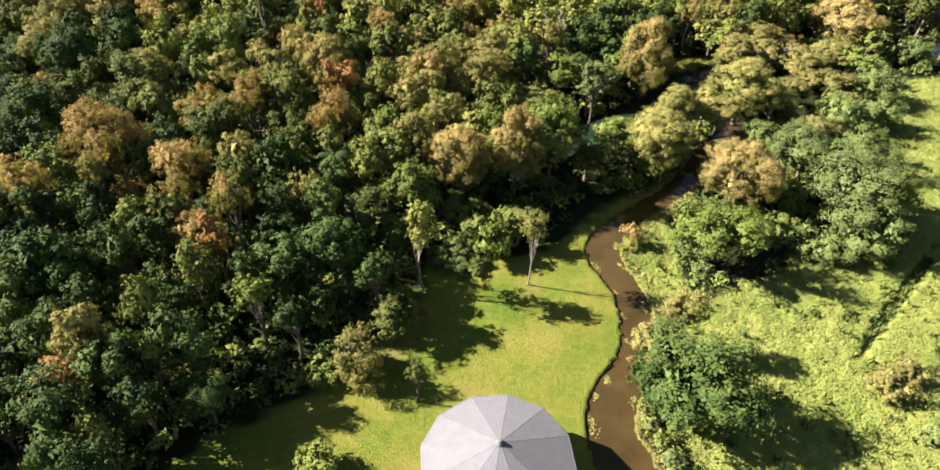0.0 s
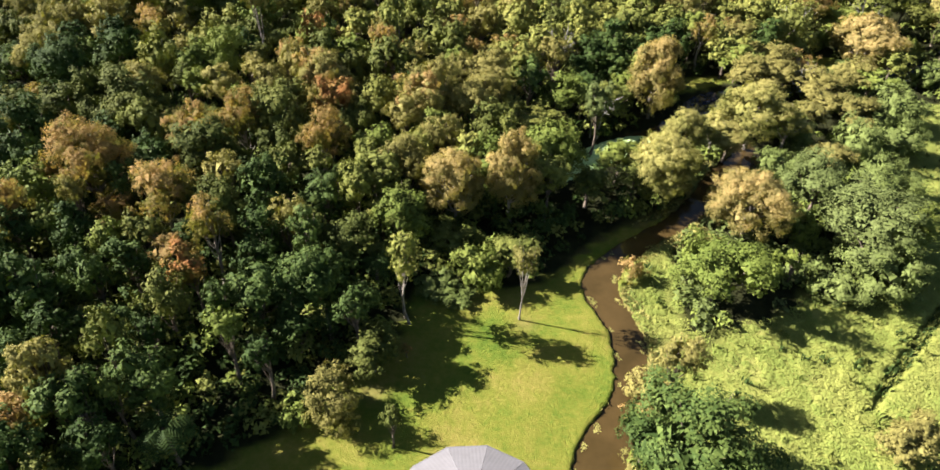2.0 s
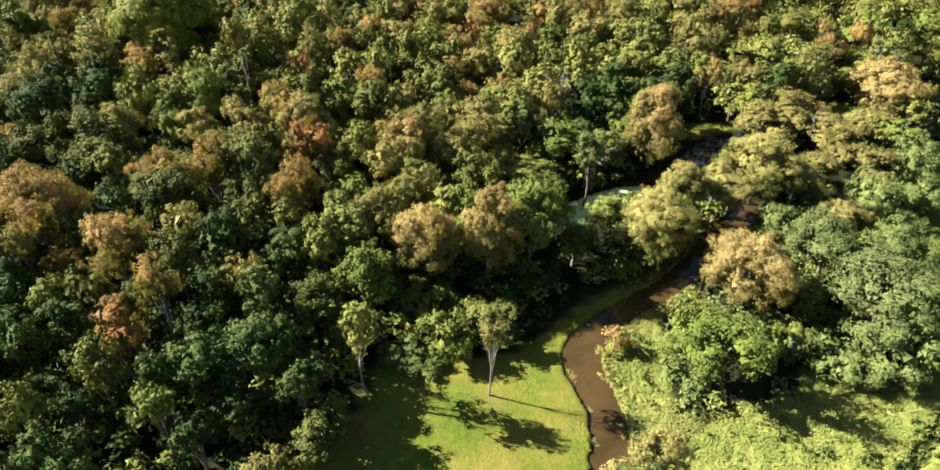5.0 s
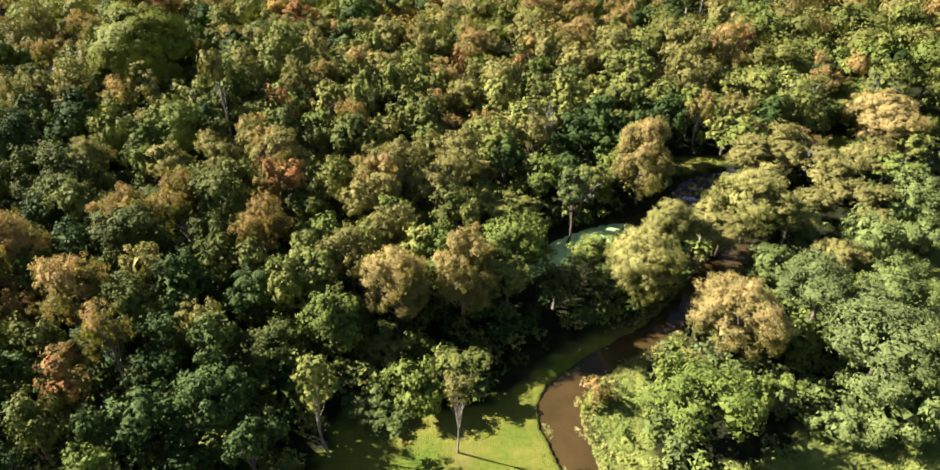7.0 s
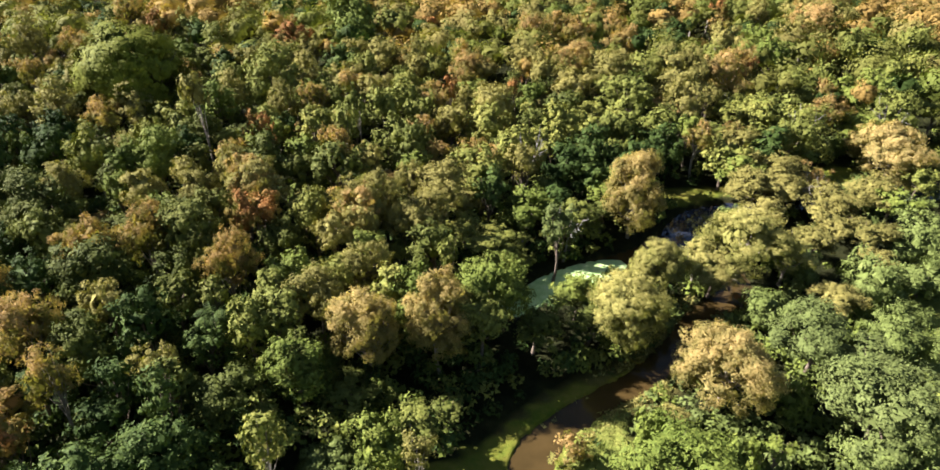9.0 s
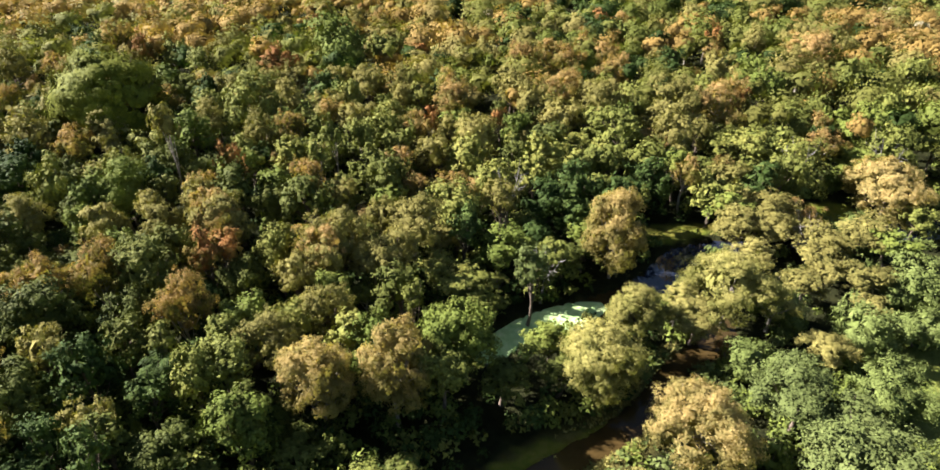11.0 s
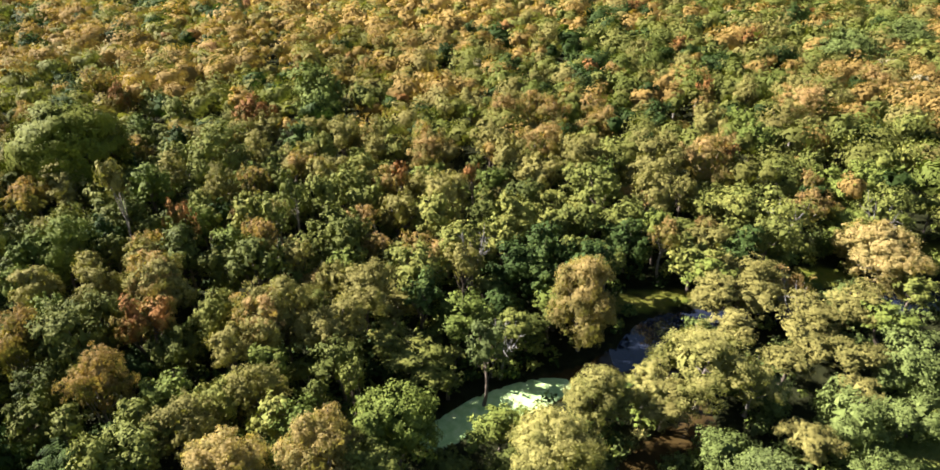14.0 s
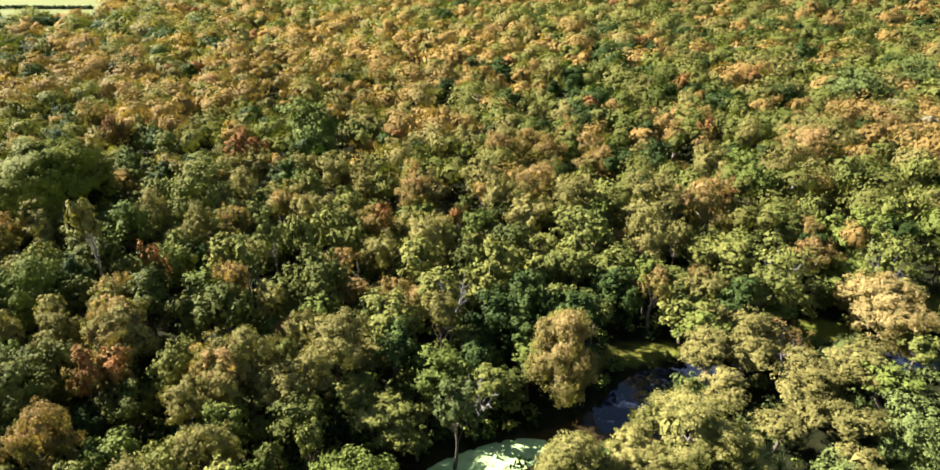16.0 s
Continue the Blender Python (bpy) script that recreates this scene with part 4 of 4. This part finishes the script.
def dead_tree(x, y, h, spread, seed):
    """A leafless tree: a pale trunk and forking bare branches."""
    r = np.random.RandomState(seed)
    e = new("dead_tree")
    e.matrix_world = pose(x, y, 0)
    tagged(e, "leafless tree with bleached bare branches", "tree", "forest trees")
    fork = np.array([r.normal() * 0.2, r.normal() * 0.2, h * 0.45])
    part("trunk", quick_mesh("dead_trunk", *tube([(0, 0, 0), fork * 0.5, fork], [0.2, 0.15, 0.12]), BARK_DEAD, True), e)
    for k in range(7):
        a = 0.9 * k + r.uniform(-0.3, 0.3)
        out = np.array([math.cos(a), math.sin(a), 0]) * spread * r.uniform(0.6, 1.0)
        tip = fork + out + np.array([0, 0, h * r.uniform(0.3, 0.55)])
        mid = fork + 0.55 * out + np.array([0, 0, h * 0.18])
        pieces = [tube([fork, mid, tip], [0.09, 0.06, 0.025], 5)]
        for q in range(6):
            b = mid + (tip - mid) * r.uniform(0, 0.9)
            d = r.normal(size=3) * 0.5 + out / spread * 0.6 + np.array([0, 0, 0.5])
            pieces.append(tube([b, b + d * spread * 0.25, b + d * spread * 0.42 + np.array([0, 0, 0.15])], [0.045, 0.03, 0.012], 4))
        part("branch", quick_mesh("dead_branch", *joined(pieces), BARK_DEAD, True), e)


for k, (x, y, h, spread) in enumerate(((42.2, 109.9, 5.0, 2.6), (4.3, 104.6, 10.5, 1.8), (10.2, 91.5, 7.4, 1.9), (57.6, 129.0, 9.0, 2.6), (42.9, 122.8, 9.0, 2.6))):
    dead_tree(x, y, h, spread, 300 + k)


# ---- undergrowth ----
def undergrowth(seed):
    """Low leafy growth that fills the gaps between the trees."""
    r = np.random.RandomState(seed)
    p = np.vstack([scatter(8000, -125, 100, 18, 142, seed), scatter(4500, -75, 60, 18, 92, seed + 1)])
    p = p[in_view(p)]
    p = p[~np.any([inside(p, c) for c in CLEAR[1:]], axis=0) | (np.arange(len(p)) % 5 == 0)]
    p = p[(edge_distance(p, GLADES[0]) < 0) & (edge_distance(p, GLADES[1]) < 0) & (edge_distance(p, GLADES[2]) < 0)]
    p = p[(edge_distance(p, LAWN) < -0.6) & (bank_distance(p, CANAL_LINE) > 0.7) & (bank_distance(p, POND_LINE) > 0.6)]
    mead = edge_distance(p, MEADOW)
    p, mead = p[mead < -0.5], mead[mead < -0.5]
    pos, nrm, tint = [], [], []
    for (x, y), md in zip(p, mead):
        open_ = x > np.interp(y, [40, 74, 100, 130], [9, 18, 28, 45])
        rad = r.uniform(0.6, 1.3)
        z = r.uniform(0.1, 2.2) if not open_ else r.uniform(0.0, 0.9)
        if y < 48 and -24 < x < -9:
            z = r.uniform(-0.3, 0.3)
        n = int(30 * rad * rad) + 10
        d = r.normal(size=(n, 3))
        d[:, 2] = np.abs(d[:, 2]) + 0.1
        d /= np.linalg.norm(d, axis=1)[:, None]
        pos.append(np.array([x, y, z]) + d * rad * r.uniform(0.6, 1.1, (n, 1)))
        nrm.append(d + 0.6 * r.normal(size=(n, 3)) + np.array([0, 0, 0.4]))
        kind = r.choice(["broad", "dark", "bright", "dark"]) if not open_ else r.choice(["lime", "bright", "grey", "lime"])
        tint.append(np.tile(np.array(TINTS[kind][1]) * r.uniform(0.75, 1.1), (n, 1)))
    pos, nrm, tint = np.vstack(pos), np.vstack(nrm), np.vstack(tint)
    v, f = leaves(r, pos, nrm, 0.44, 0.34)
    me = quick_mesh("undergrowth", v, f, LEAF_FAR)
    col = np.column_stack([np.repeat(tint, 3, 0), np.ones(len(v))]).astype(np.float32)
    me.attributes.new("tint", "FLOAT_COLOR", "POINT").data.foreach_set("color", col.ravel())
    tagged(new("undergrowth", me), "dense low green growth between the forest trees", "undergrowth", kind="stuff")


undergrowth(77)


def tufts(name, p, z, size, kinds, label, seed, blades=7):
    """Tufts of upright blades at the places p."""
    r = np.random.RandomState(seed)
    n = len(p) * blades
    q = np.repeat(p, blades, 0) + r.normal(size=(n, 2)) * size * 0.3
    a = r.uniform(0, 6.283, n)
    out = np.column_stack([np.cos(a), np.sin(a)])
    hgt = size * r.uniform(0.5, 1.2, n) * np.repeat(r.uniform(0.6, 1.4, len(p)), blades)
    zz = np.repeat(z, blades)
    side = np.column_stack([-out[:, 1], out[:, 0]]) * (size * 0.17)
    tip = q + out * (hgt * r.uniform(0.2, 0.9, n))[:, None]
    mid = q + out * (hgt * 0.15)[:, None]
    v = np.stack([np.column_stack([q, zz - 0.03]), np.column_stack([mid + side, zz + hgt * 0.55]),
                  np.column_stack([tip, zz + hgt]), np.column_stack([mid - side, zz + hgt * 0.55])], 1).reshape(-1, 3)
    me = quick_mesh(name, v, np.arange(4 * n).reshape(-1, 4), LEAF_FAR)
    tint = np.array([TINTS[k][1] for k in kinds])[r.randint(0, len(kinds), len(p))] * r.uniform(0.8, 1.2, (len(p), 1))
    col = np.column_stack([np.repeat(tint, 4 * blades, 0), np.ones(len(v))]).astype(np.float32)
    me.attributes.new("tint", "FLOAT_COLOR", "POINT").data.foreach_set("color", col.ravel())
    return tagged(new(name, me), label, "grass", kind="stuff")


def ground_z(p):
    ix = np.clip(np.searchsorted(xs, p[:, 0]), 1, len(xs) - 1)
    iy = np.clip(np.searchsorted(ys, p[:, 1]), 1, len(ys) - 1)
    g = gz.reshape(len(ys), len(xs))
    return np.minimum(g[iy - 1, ix - 1], g[iy, ix])


def meadow_clumps(p, z, seed):
    """Low cushions of leaves and grass over the rough meadow."""
    r = np.random.RandomState(seed)
    per = 42
    n = len(p) * per
    size = np.repeat(r.uniform(0.3, 0.7, len(p)), per)
    d = r.normal(size=(n, 3))
    d[:, 2] = np.abs(d[:, 2])
    d /= np.linalg.norm(d, axis=1)[:, None]
    lift = np.repeat(r.uniform(0.0, 0.12, len(p)), per)
    pos = np.column_stack([np.repeat(p, per, 0), np.repeat(z, per) + lift]) + d * size[:, None] * np.array([1, 1, 0.22])
    v, f = leaves(r, pos, d * 0.35 + np.array([-0.3, 0, 1.0]) + 0.25 * r.normal(size=(n, 3)), 0.17, 0.10, np.array([0, 0, 0.5]))
    me = quick_mesh("meadow_grass", v, f, LEAF_FAR)
    k = 0.5 + 0.35 * wave(p, 9, 53) + 0.2 * r.normal(size=len(p))
    k = np.clip(k, 0, 1)[:, None]
    tint = (np.array([0.134, 0.172, 0.034]) * (1 - k) + np.array([0.192, 0.204, 0.048]) * k) * r.uniform(0.92, 1.08, (len(p), 1))
    col = np.column_stack([np.repeat(tint, 3 * per, 0), np.ones(len(v))]).astype(np.float32)
    me.attributes.new("tint", "FLOAT_COLOR", "POINT").data.foreach_set("color", col.ravel())
    tagged(new("meadow_grass", me), "rough yellow-green meadow grass in low cushions", "grass", kind="stuff")


p = scatter(17000, 12, 75, 26, 112, 41)
p = p[in_view(p) & (edge_distance(p, MEADOW) > -0.5) & (bank_distance(p, CANAL_LINE) > 0.5)]
p = p[bank_distance(p, DITCH) > 0.55]
meadow_clumps(p, ground_z(p), 42)
u_ = np.random.RandomState(61).uniform(0, 1, (420, 3))
p = np.column_stack([33.0 + 11.6 * u_[:, 0], 51.6 + 12.8 * u_[:, 0]]) + (u_[:, 1:] - 0.5) * 0.7
tufts("ditch_growth", p, ground_z(p) + 0.05, 0.5, ["dark", "broad"], "dark growth along a straight meadow ditch", 62, 6)
p = scatter(30000, 0, 32, 26, 90, 43)
d_ = bank_distance(p, CANAL_LINE)
left_bank = p[(d_ > 0.05) & (d_ < 0.26) & (wave(p, 2.0, 63) > -0.1) & (edge_distance(p, LAWN) > 0)]
tufts("bank_grass", left_bank, ground_z(left_bank), 0.15, ["bright", "lime", "willow"], "uncut grass along the lawn's canal edge", 44, 5)
right_bank = p[(d_ > 0.0) & (d_ < 1.4) & (edge_distance(p, LAWN) < 0)]
tufts("bank_grass", right_bank, ground_z(right_bank), 0.26, ["willow", "lime", "olive"], "dry yellow grass along the far canal bank", 45, 6)


def floating_leaves(seed):
    """Fallen leaves and weed that drift along the canal's edges."""
    r = np.random.RandomState(seed)
    p = scatter(9000, 5, 16, 30, 72, seed)
    d = bank_distance(p, CANAL_LINE)
    p = p[(d > -0.75) & (d < -0.12) & (wave(p, 3.0, 93) > 0.6) & (r.uniform(size=len(p)) < 0.4 + 0.6 * (d > -0.4))]
    n = len(p) * 5
    pos = np.column_stack([np.repeat(p, 5, 0) + r.normal(size=(n, 2)) * 0.12, np.full(n, -0.155)])
    nrm = np.tile(np.array([0, 0, 1.0]), (n, 1)) + r.normal(size=(n, 3)) * 0.06
    me = quick_mesh("floating_leaves", *leaves(r, pos, nrm, 0.16, 0.12), LEAF["willow"])
    tagged(new("floating_leaves", me), "pale fallen leaves drifting along the canal's edges", "leaves", kind="stuff")


floating_leaves(95)
p = scatter(900, 14, 60, 28, 100, 71)
p = p[in_view(p) & (edge_distance(p, MEADOW) > 0.5) & (wave(p, 6.0, 72) > -0.1)]
tufts("meadow_herbs", p, ground_z(p) + 0.1, 0.55, ["bright", "broad", "dark"], "taller green herbs scattered in the meadow", 73, 9)


# ---- far woods ----
FIELD = [(-225, 247), (-212, 257), (-207, 268), (-199, 269), (-200, 284), (-210, 311), (-235, 345), (-300, 430), (-480, 440), (-480, 240)]
m, t, b = material("field_grass", 0.9, 0.05)
t.links.new(ramp(t, noise_tex(t, 0.03, 6), [(0.3, (0.11, 0.14, 0.040)), (0.7, (0.17, 0.185, 0.065))]), b.inputs["Base Color"])
field_me = bpy.data.meshes.new("field")
field_me.from_pydata([(x, y, 0.05) for x, y in FIELD], [], [tuple(range(len(FIELD)))])
field_me.materials.append(m)
tagged(new("field", field_me), "open pale green field beyond the forest", "field", kind="structure")


def hedge(seed):
    """A low dark hedge of leafy clumps across the far field."""
    r = np.random.RandomState(seed)
    x = r.uniform(-330, -246, 260)
    d = r.normal(size=(260, 12, 3))
    d /= np.linalg.norm(d, axis=2)[..., None]
    d[..., 2] = np.abs(d[..., 2])
    pos = (np.column_stack([x, 327 + 0.45 * (x + 274), np.full(260, 0.4)])[:, None] + d * r.uniform(0.7, 1.5, (260, 1, 1))).reshape(-1, 3)
    tagged(new("hedge", quick_mesh("hedge", *leaves(r, pos, d.reshape(-1, 3), 1.3, 0.9), LEAF["dark"])), "low dark green hedge across the far field", "hedge", kind="stuff")


hedge(91)


def far_crown(r, R, leaf):
    """Leaf places and facings of a distant crown, round the origin: uneven limbs set with tufts."""
    k = int(np.clip(5 + 2.2 * R, 7, 18))
    c = r.normal(size=(k, 3))
    c[:, 2] = np.abs(c[:, 2]) * 1.2 - 0.55
    c *= (R * r.uniform(0.3, 0.85, k) / np.linalg.norm(c, axis=1))[:, None]
    n = int(np.clip(8.0 * R * R / (leaf * leaf * 0.37), 60, 1000)) // k + 1
    d = r.normal(size=(k * n, 3))
    d[:, 2] += 0.4
    d /= np.linalg.norm(d, axis=1)[:, None]
    rad = np.repeat(R * r.uniform(0.2, 0.5, k), n)
    q = np.repeat(c, n, 0) + d * (rad * r.uniform(0.4, 1.15, k * n))[:, None]
    out = q / (np.linalg.norm(q, axis=1)[:, None] + 1e-6)
    # large inner leaves, added only to stop light passing through the crown
    inner = int(np.clip(7 * R * R, 30, 110))
    e = r.normal(size=(inner, 3))
    e /= np.linalg.norm(e, axis=1)[:, None]
    core = e * R * r.uniform(0.35, 0.58, (inner, 1))
    size = np.concatenate([np.full(len(q), leaf), np.full(inner, max(leaf, min(0.42 * R, 1.3)))])
    return np.vstack([q, core]), np.vstack([0.35 * d + 1.5 * out + 0.14 * r.normal(size=d.shape) + np.array([0, 0, 0.1]), e]), size


def far_woods(name, y0, y1, spacing, leaf, seed):
    r = np.random.RandomState(seed)
    xs_ = np.arange(-560, 330, spacing)
    ys_ = np.arange(y0, y1, spacing * 0.9)
    p = np.stack(np.meshgrid(xs_, ys_), -1).reshape(-1, 2) + r.uniform(-0.42, 0.42, (len(xs_) * len(ys_), 2)) * spacing
    p = p[in_view(p)]
    p = p[(bank_distance(p, CANAL_LINE) > 2.5) & (edge_distance(p, MEADOW) < -1.5)]
    p = p[edge_distance(p, FIELD) < -2]
    near_key = np.array([k for k in PLACED if k[1] > y0 - 12])
    dry_ = warm(p)
    dry_ = np.clip(0.85 * dry_ + 0.3 * wave(p, 26, seed), 0.02, 0.8)
    big = np.full((1, 3), 1e6)
    pos, nrm, tint, sizes, trunks = [], [], [], [], []
    for (x, y), w in zip(p, dry_):
        R = spacing * r.choice([0.36, 0.45, 0.55, 0.7, 0.9, 1.2])
        if len(near_key) and (np.hypot(near_key[:, 0] - x, near_key[:, 1] - y) < 0.6 * near_key[:, 2] + 0.35 * R).any():
            continue
        if (np.hypot(big[:, 0] - x, big[:, 1] - y) < 0.6 * big[:, 2]).any():
            continue
        u = r.random_sample()
        kind = "tan" if u < 0.75 * w else "olive" if u < w + 0.06 else "rust" if u < w + 0.07 else "bright" if u < w + 0.26 else "dark" if u < w + 0.40 else "broad"
        q, n, size = far_crown(r, R, leaf)
        h = 7.6 + 0.5 * R + r.uniform(-1.0, 1.0) * np.interp(y, [150, 190], [2.0, 1.2])
        if R > 0.8 * spacing:
            big = np.vstack([big, (x, y, R)])
        q[:, 2] *= 0.8
        pos.append(q + np.array([x, y, h - R * 0.75]))
        nrm.append(n)
        sizes.append(size)
        # brightness across the woods put into leaf colour: lighter left, darker right
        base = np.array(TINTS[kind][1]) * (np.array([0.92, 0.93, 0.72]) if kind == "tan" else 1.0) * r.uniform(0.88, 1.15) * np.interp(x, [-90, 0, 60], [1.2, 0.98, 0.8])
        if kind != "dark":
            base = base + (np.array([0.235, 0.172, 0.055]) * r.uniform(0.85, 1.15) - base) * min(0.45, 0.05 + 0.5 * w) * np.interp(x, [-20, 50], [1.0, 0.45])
        if r.random_sample() < 0.02 and y > 160 and R < 0.5 * spacing:
            base = np.array([0.32, 0.28, 0.17])
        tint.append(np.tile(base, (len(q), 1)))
        if spacing < 6:
            low = 46
            e = r.normal(size=(low, 3)) * np.array([2.3, 2.3, 0.8]) + np.array([x + 0.5 * spacing, y - 0.3 * spacing, 1.8])
            pos.append(e)
            nrm.append(r.normal(size=(low, 3)) * 0.6 + np.array([-0.3, 0, 1.0]))
            sizes.append(np.full(low, leaf))
            tint.append(np.tile(np.array(TINTS['broad'][1]) * 0.8, (low, 1)))
        if r.random_sample() < 0.08 and 150 < y < 230:
            trunks.append(tube([(x, y, 0), (x + r.normal() * 0.2, y, h - R * 0.8)], [0.22, 0.12], 4))
    pos, nrm, tint = np.vstack(pos), np.vstack(nrm), np.vstack(tint)
    sizes = np.concatenate(sizes)[:, None]
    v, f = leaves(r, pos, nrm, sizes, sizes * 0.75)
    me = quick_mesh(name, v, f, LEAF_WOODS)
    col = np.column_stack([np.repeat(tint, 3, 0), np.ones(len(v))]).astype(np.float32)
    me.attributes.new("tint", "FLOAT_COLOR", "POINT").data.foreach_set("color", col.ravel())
    tagged(new(name, me), "distant forest canopy, green with tan patches", "forest", kind="stuff")
    if trunks:
        tagged(new("far_trunks", quick_mesh("far_trunks", *joined(trunks), BARK_PALE)), "pale stems of the distant forest", "trunks", kind="stuff")


far_woods("far_woods", 125, 165, 5.6, 0.45, 31)
far_woods("far_woods", 165, 230, 5.6, 0.62, 34)
far_woods("far_woods", 230, 400, 7.0, 0.95, 32)
far_woods("far_woods", 400, 760, 11.0, 2.0, 33)


# ---- pavilion ----
def pavilion(x, y):
    e = new("pavilion")
    e.matrix_world = pose(x, y, 0)
    tagged(e, "twelve-sided open pavilion with a pale grey metal roof", "pavilion")
    m, t, b = material("pale_roof", 0.7, 0.12)
    t.links.new(ramp(t, noise_tex(t, 1.3, 5), [(0.3, (0.112, 0.109, 0.109)), (0.7, (0.130, 0.127, 0.128))]), b.inputs["Base Color"])
    bump(t, b, noise_tex(t, 4, 4), 0.15, 0.03)
    wood, tw, bw = material("post_wood", 0.7, 0.2)
    tw.links.new(ramp(tw, noise_tex(tw, 3, 4), [(0.3, (0.12, 0.08, 0.05)), (0.7, (0.25, 0.17, 0.10))]), bw.inputs["Base Color"])
    R, z0, z1 = 5.6, 3.6, 5.65
    apex = Vector((0, 0, z1))
    ring = [Vector((R * math.cos(radians(24 + 30 * k)), R * math.sin(radians(24 + 30 * k)), z0)) for k in range(12)]
    for k in range(12):
        a, c = ring[k], ring[(k + 1) % 12]
        n = (c - a).cross(apex - a).normalized()
        bm = bmesh.new()
        steps = 22
        rows = []
        for q in range(steps + 1):
            u = q / steps
            lift = n * (0.004 if q % 2 else 0.0)
            foot = a.lerp(c, u)
            # sheet lines run up the slope and end on the hip
            reach = 1 - abs(2 * u - 1)
            head = foot + (apex - a.lerp(c, 0.5)) * reach
            rows.append((bm.verts.new(foot + lift), bm.verts.new(head + lift * (1 if reach > 0.01 else 0)),
                         bm.verts.new(foot - n * 0.05), bm.verts.new(head - n * 0.05)))
        for p, q in zip(rows[:-1], rows[1:]):
            bm.faces.new((p[0], q[0], q[1], p[1]))
            bm.faces.new((p[2], p[3], q[3], q[2]))
            bm.faces.new((p[0], p[2], q[2], q[0]))
        part("roof_panel", (bm, m), e)
        part("ridge_cap", quick_mesh("ridge_cap", *tube([a - Vector((0, 0, 0.028)), apex - Vector((0, 0, 0.028))], [0.04, 0.04], 8), m), e)
        part("fascia", quick_mesh("fascia", *tube([a - Vector((0, 0, 0.08)), c - Vector((0, 0, 0.08))], [0.1, 0.1], 4), m), e)
        post = a * 0.93
        part("post", quick_mesh("post", *tube([(post.x, post.y, 0), (post.x, post.y, z0 + 0.05)], [0.11, 0.11], 8), wood), e)
    bm = bmesh.new()
    bmesh.ops.create_cone(bm, cap_ends=True, segments=12, radius1=5.3, radius2=5.3, depth=0.24, matrix=pose(0, 0, 0.06, 0, 0, 24))
    conc, tc, bc = material("concrete", 0.85, 0.2)
    tc.links.new(ramp(tc, noise_tex(tc, 2, 5), [(0.3, (0.25, 0.24, 0.22)), (0.7, (0.38, 0.36, 0.33))]), bc.inputs["Base Color"])
    part("floor_slab", (bm, conc), e)
    bm = bmesh.new()
    bmesh.ops.create_cone(bm, cap_ends=True, segments=12, radius1=0.3, radius2=0.12, depth=0.22, matrix=pose(0, 0, z1 + 0.08))
    part("finial", (bm, m), e)
    return e


pavilion(-1.5, 34.3)
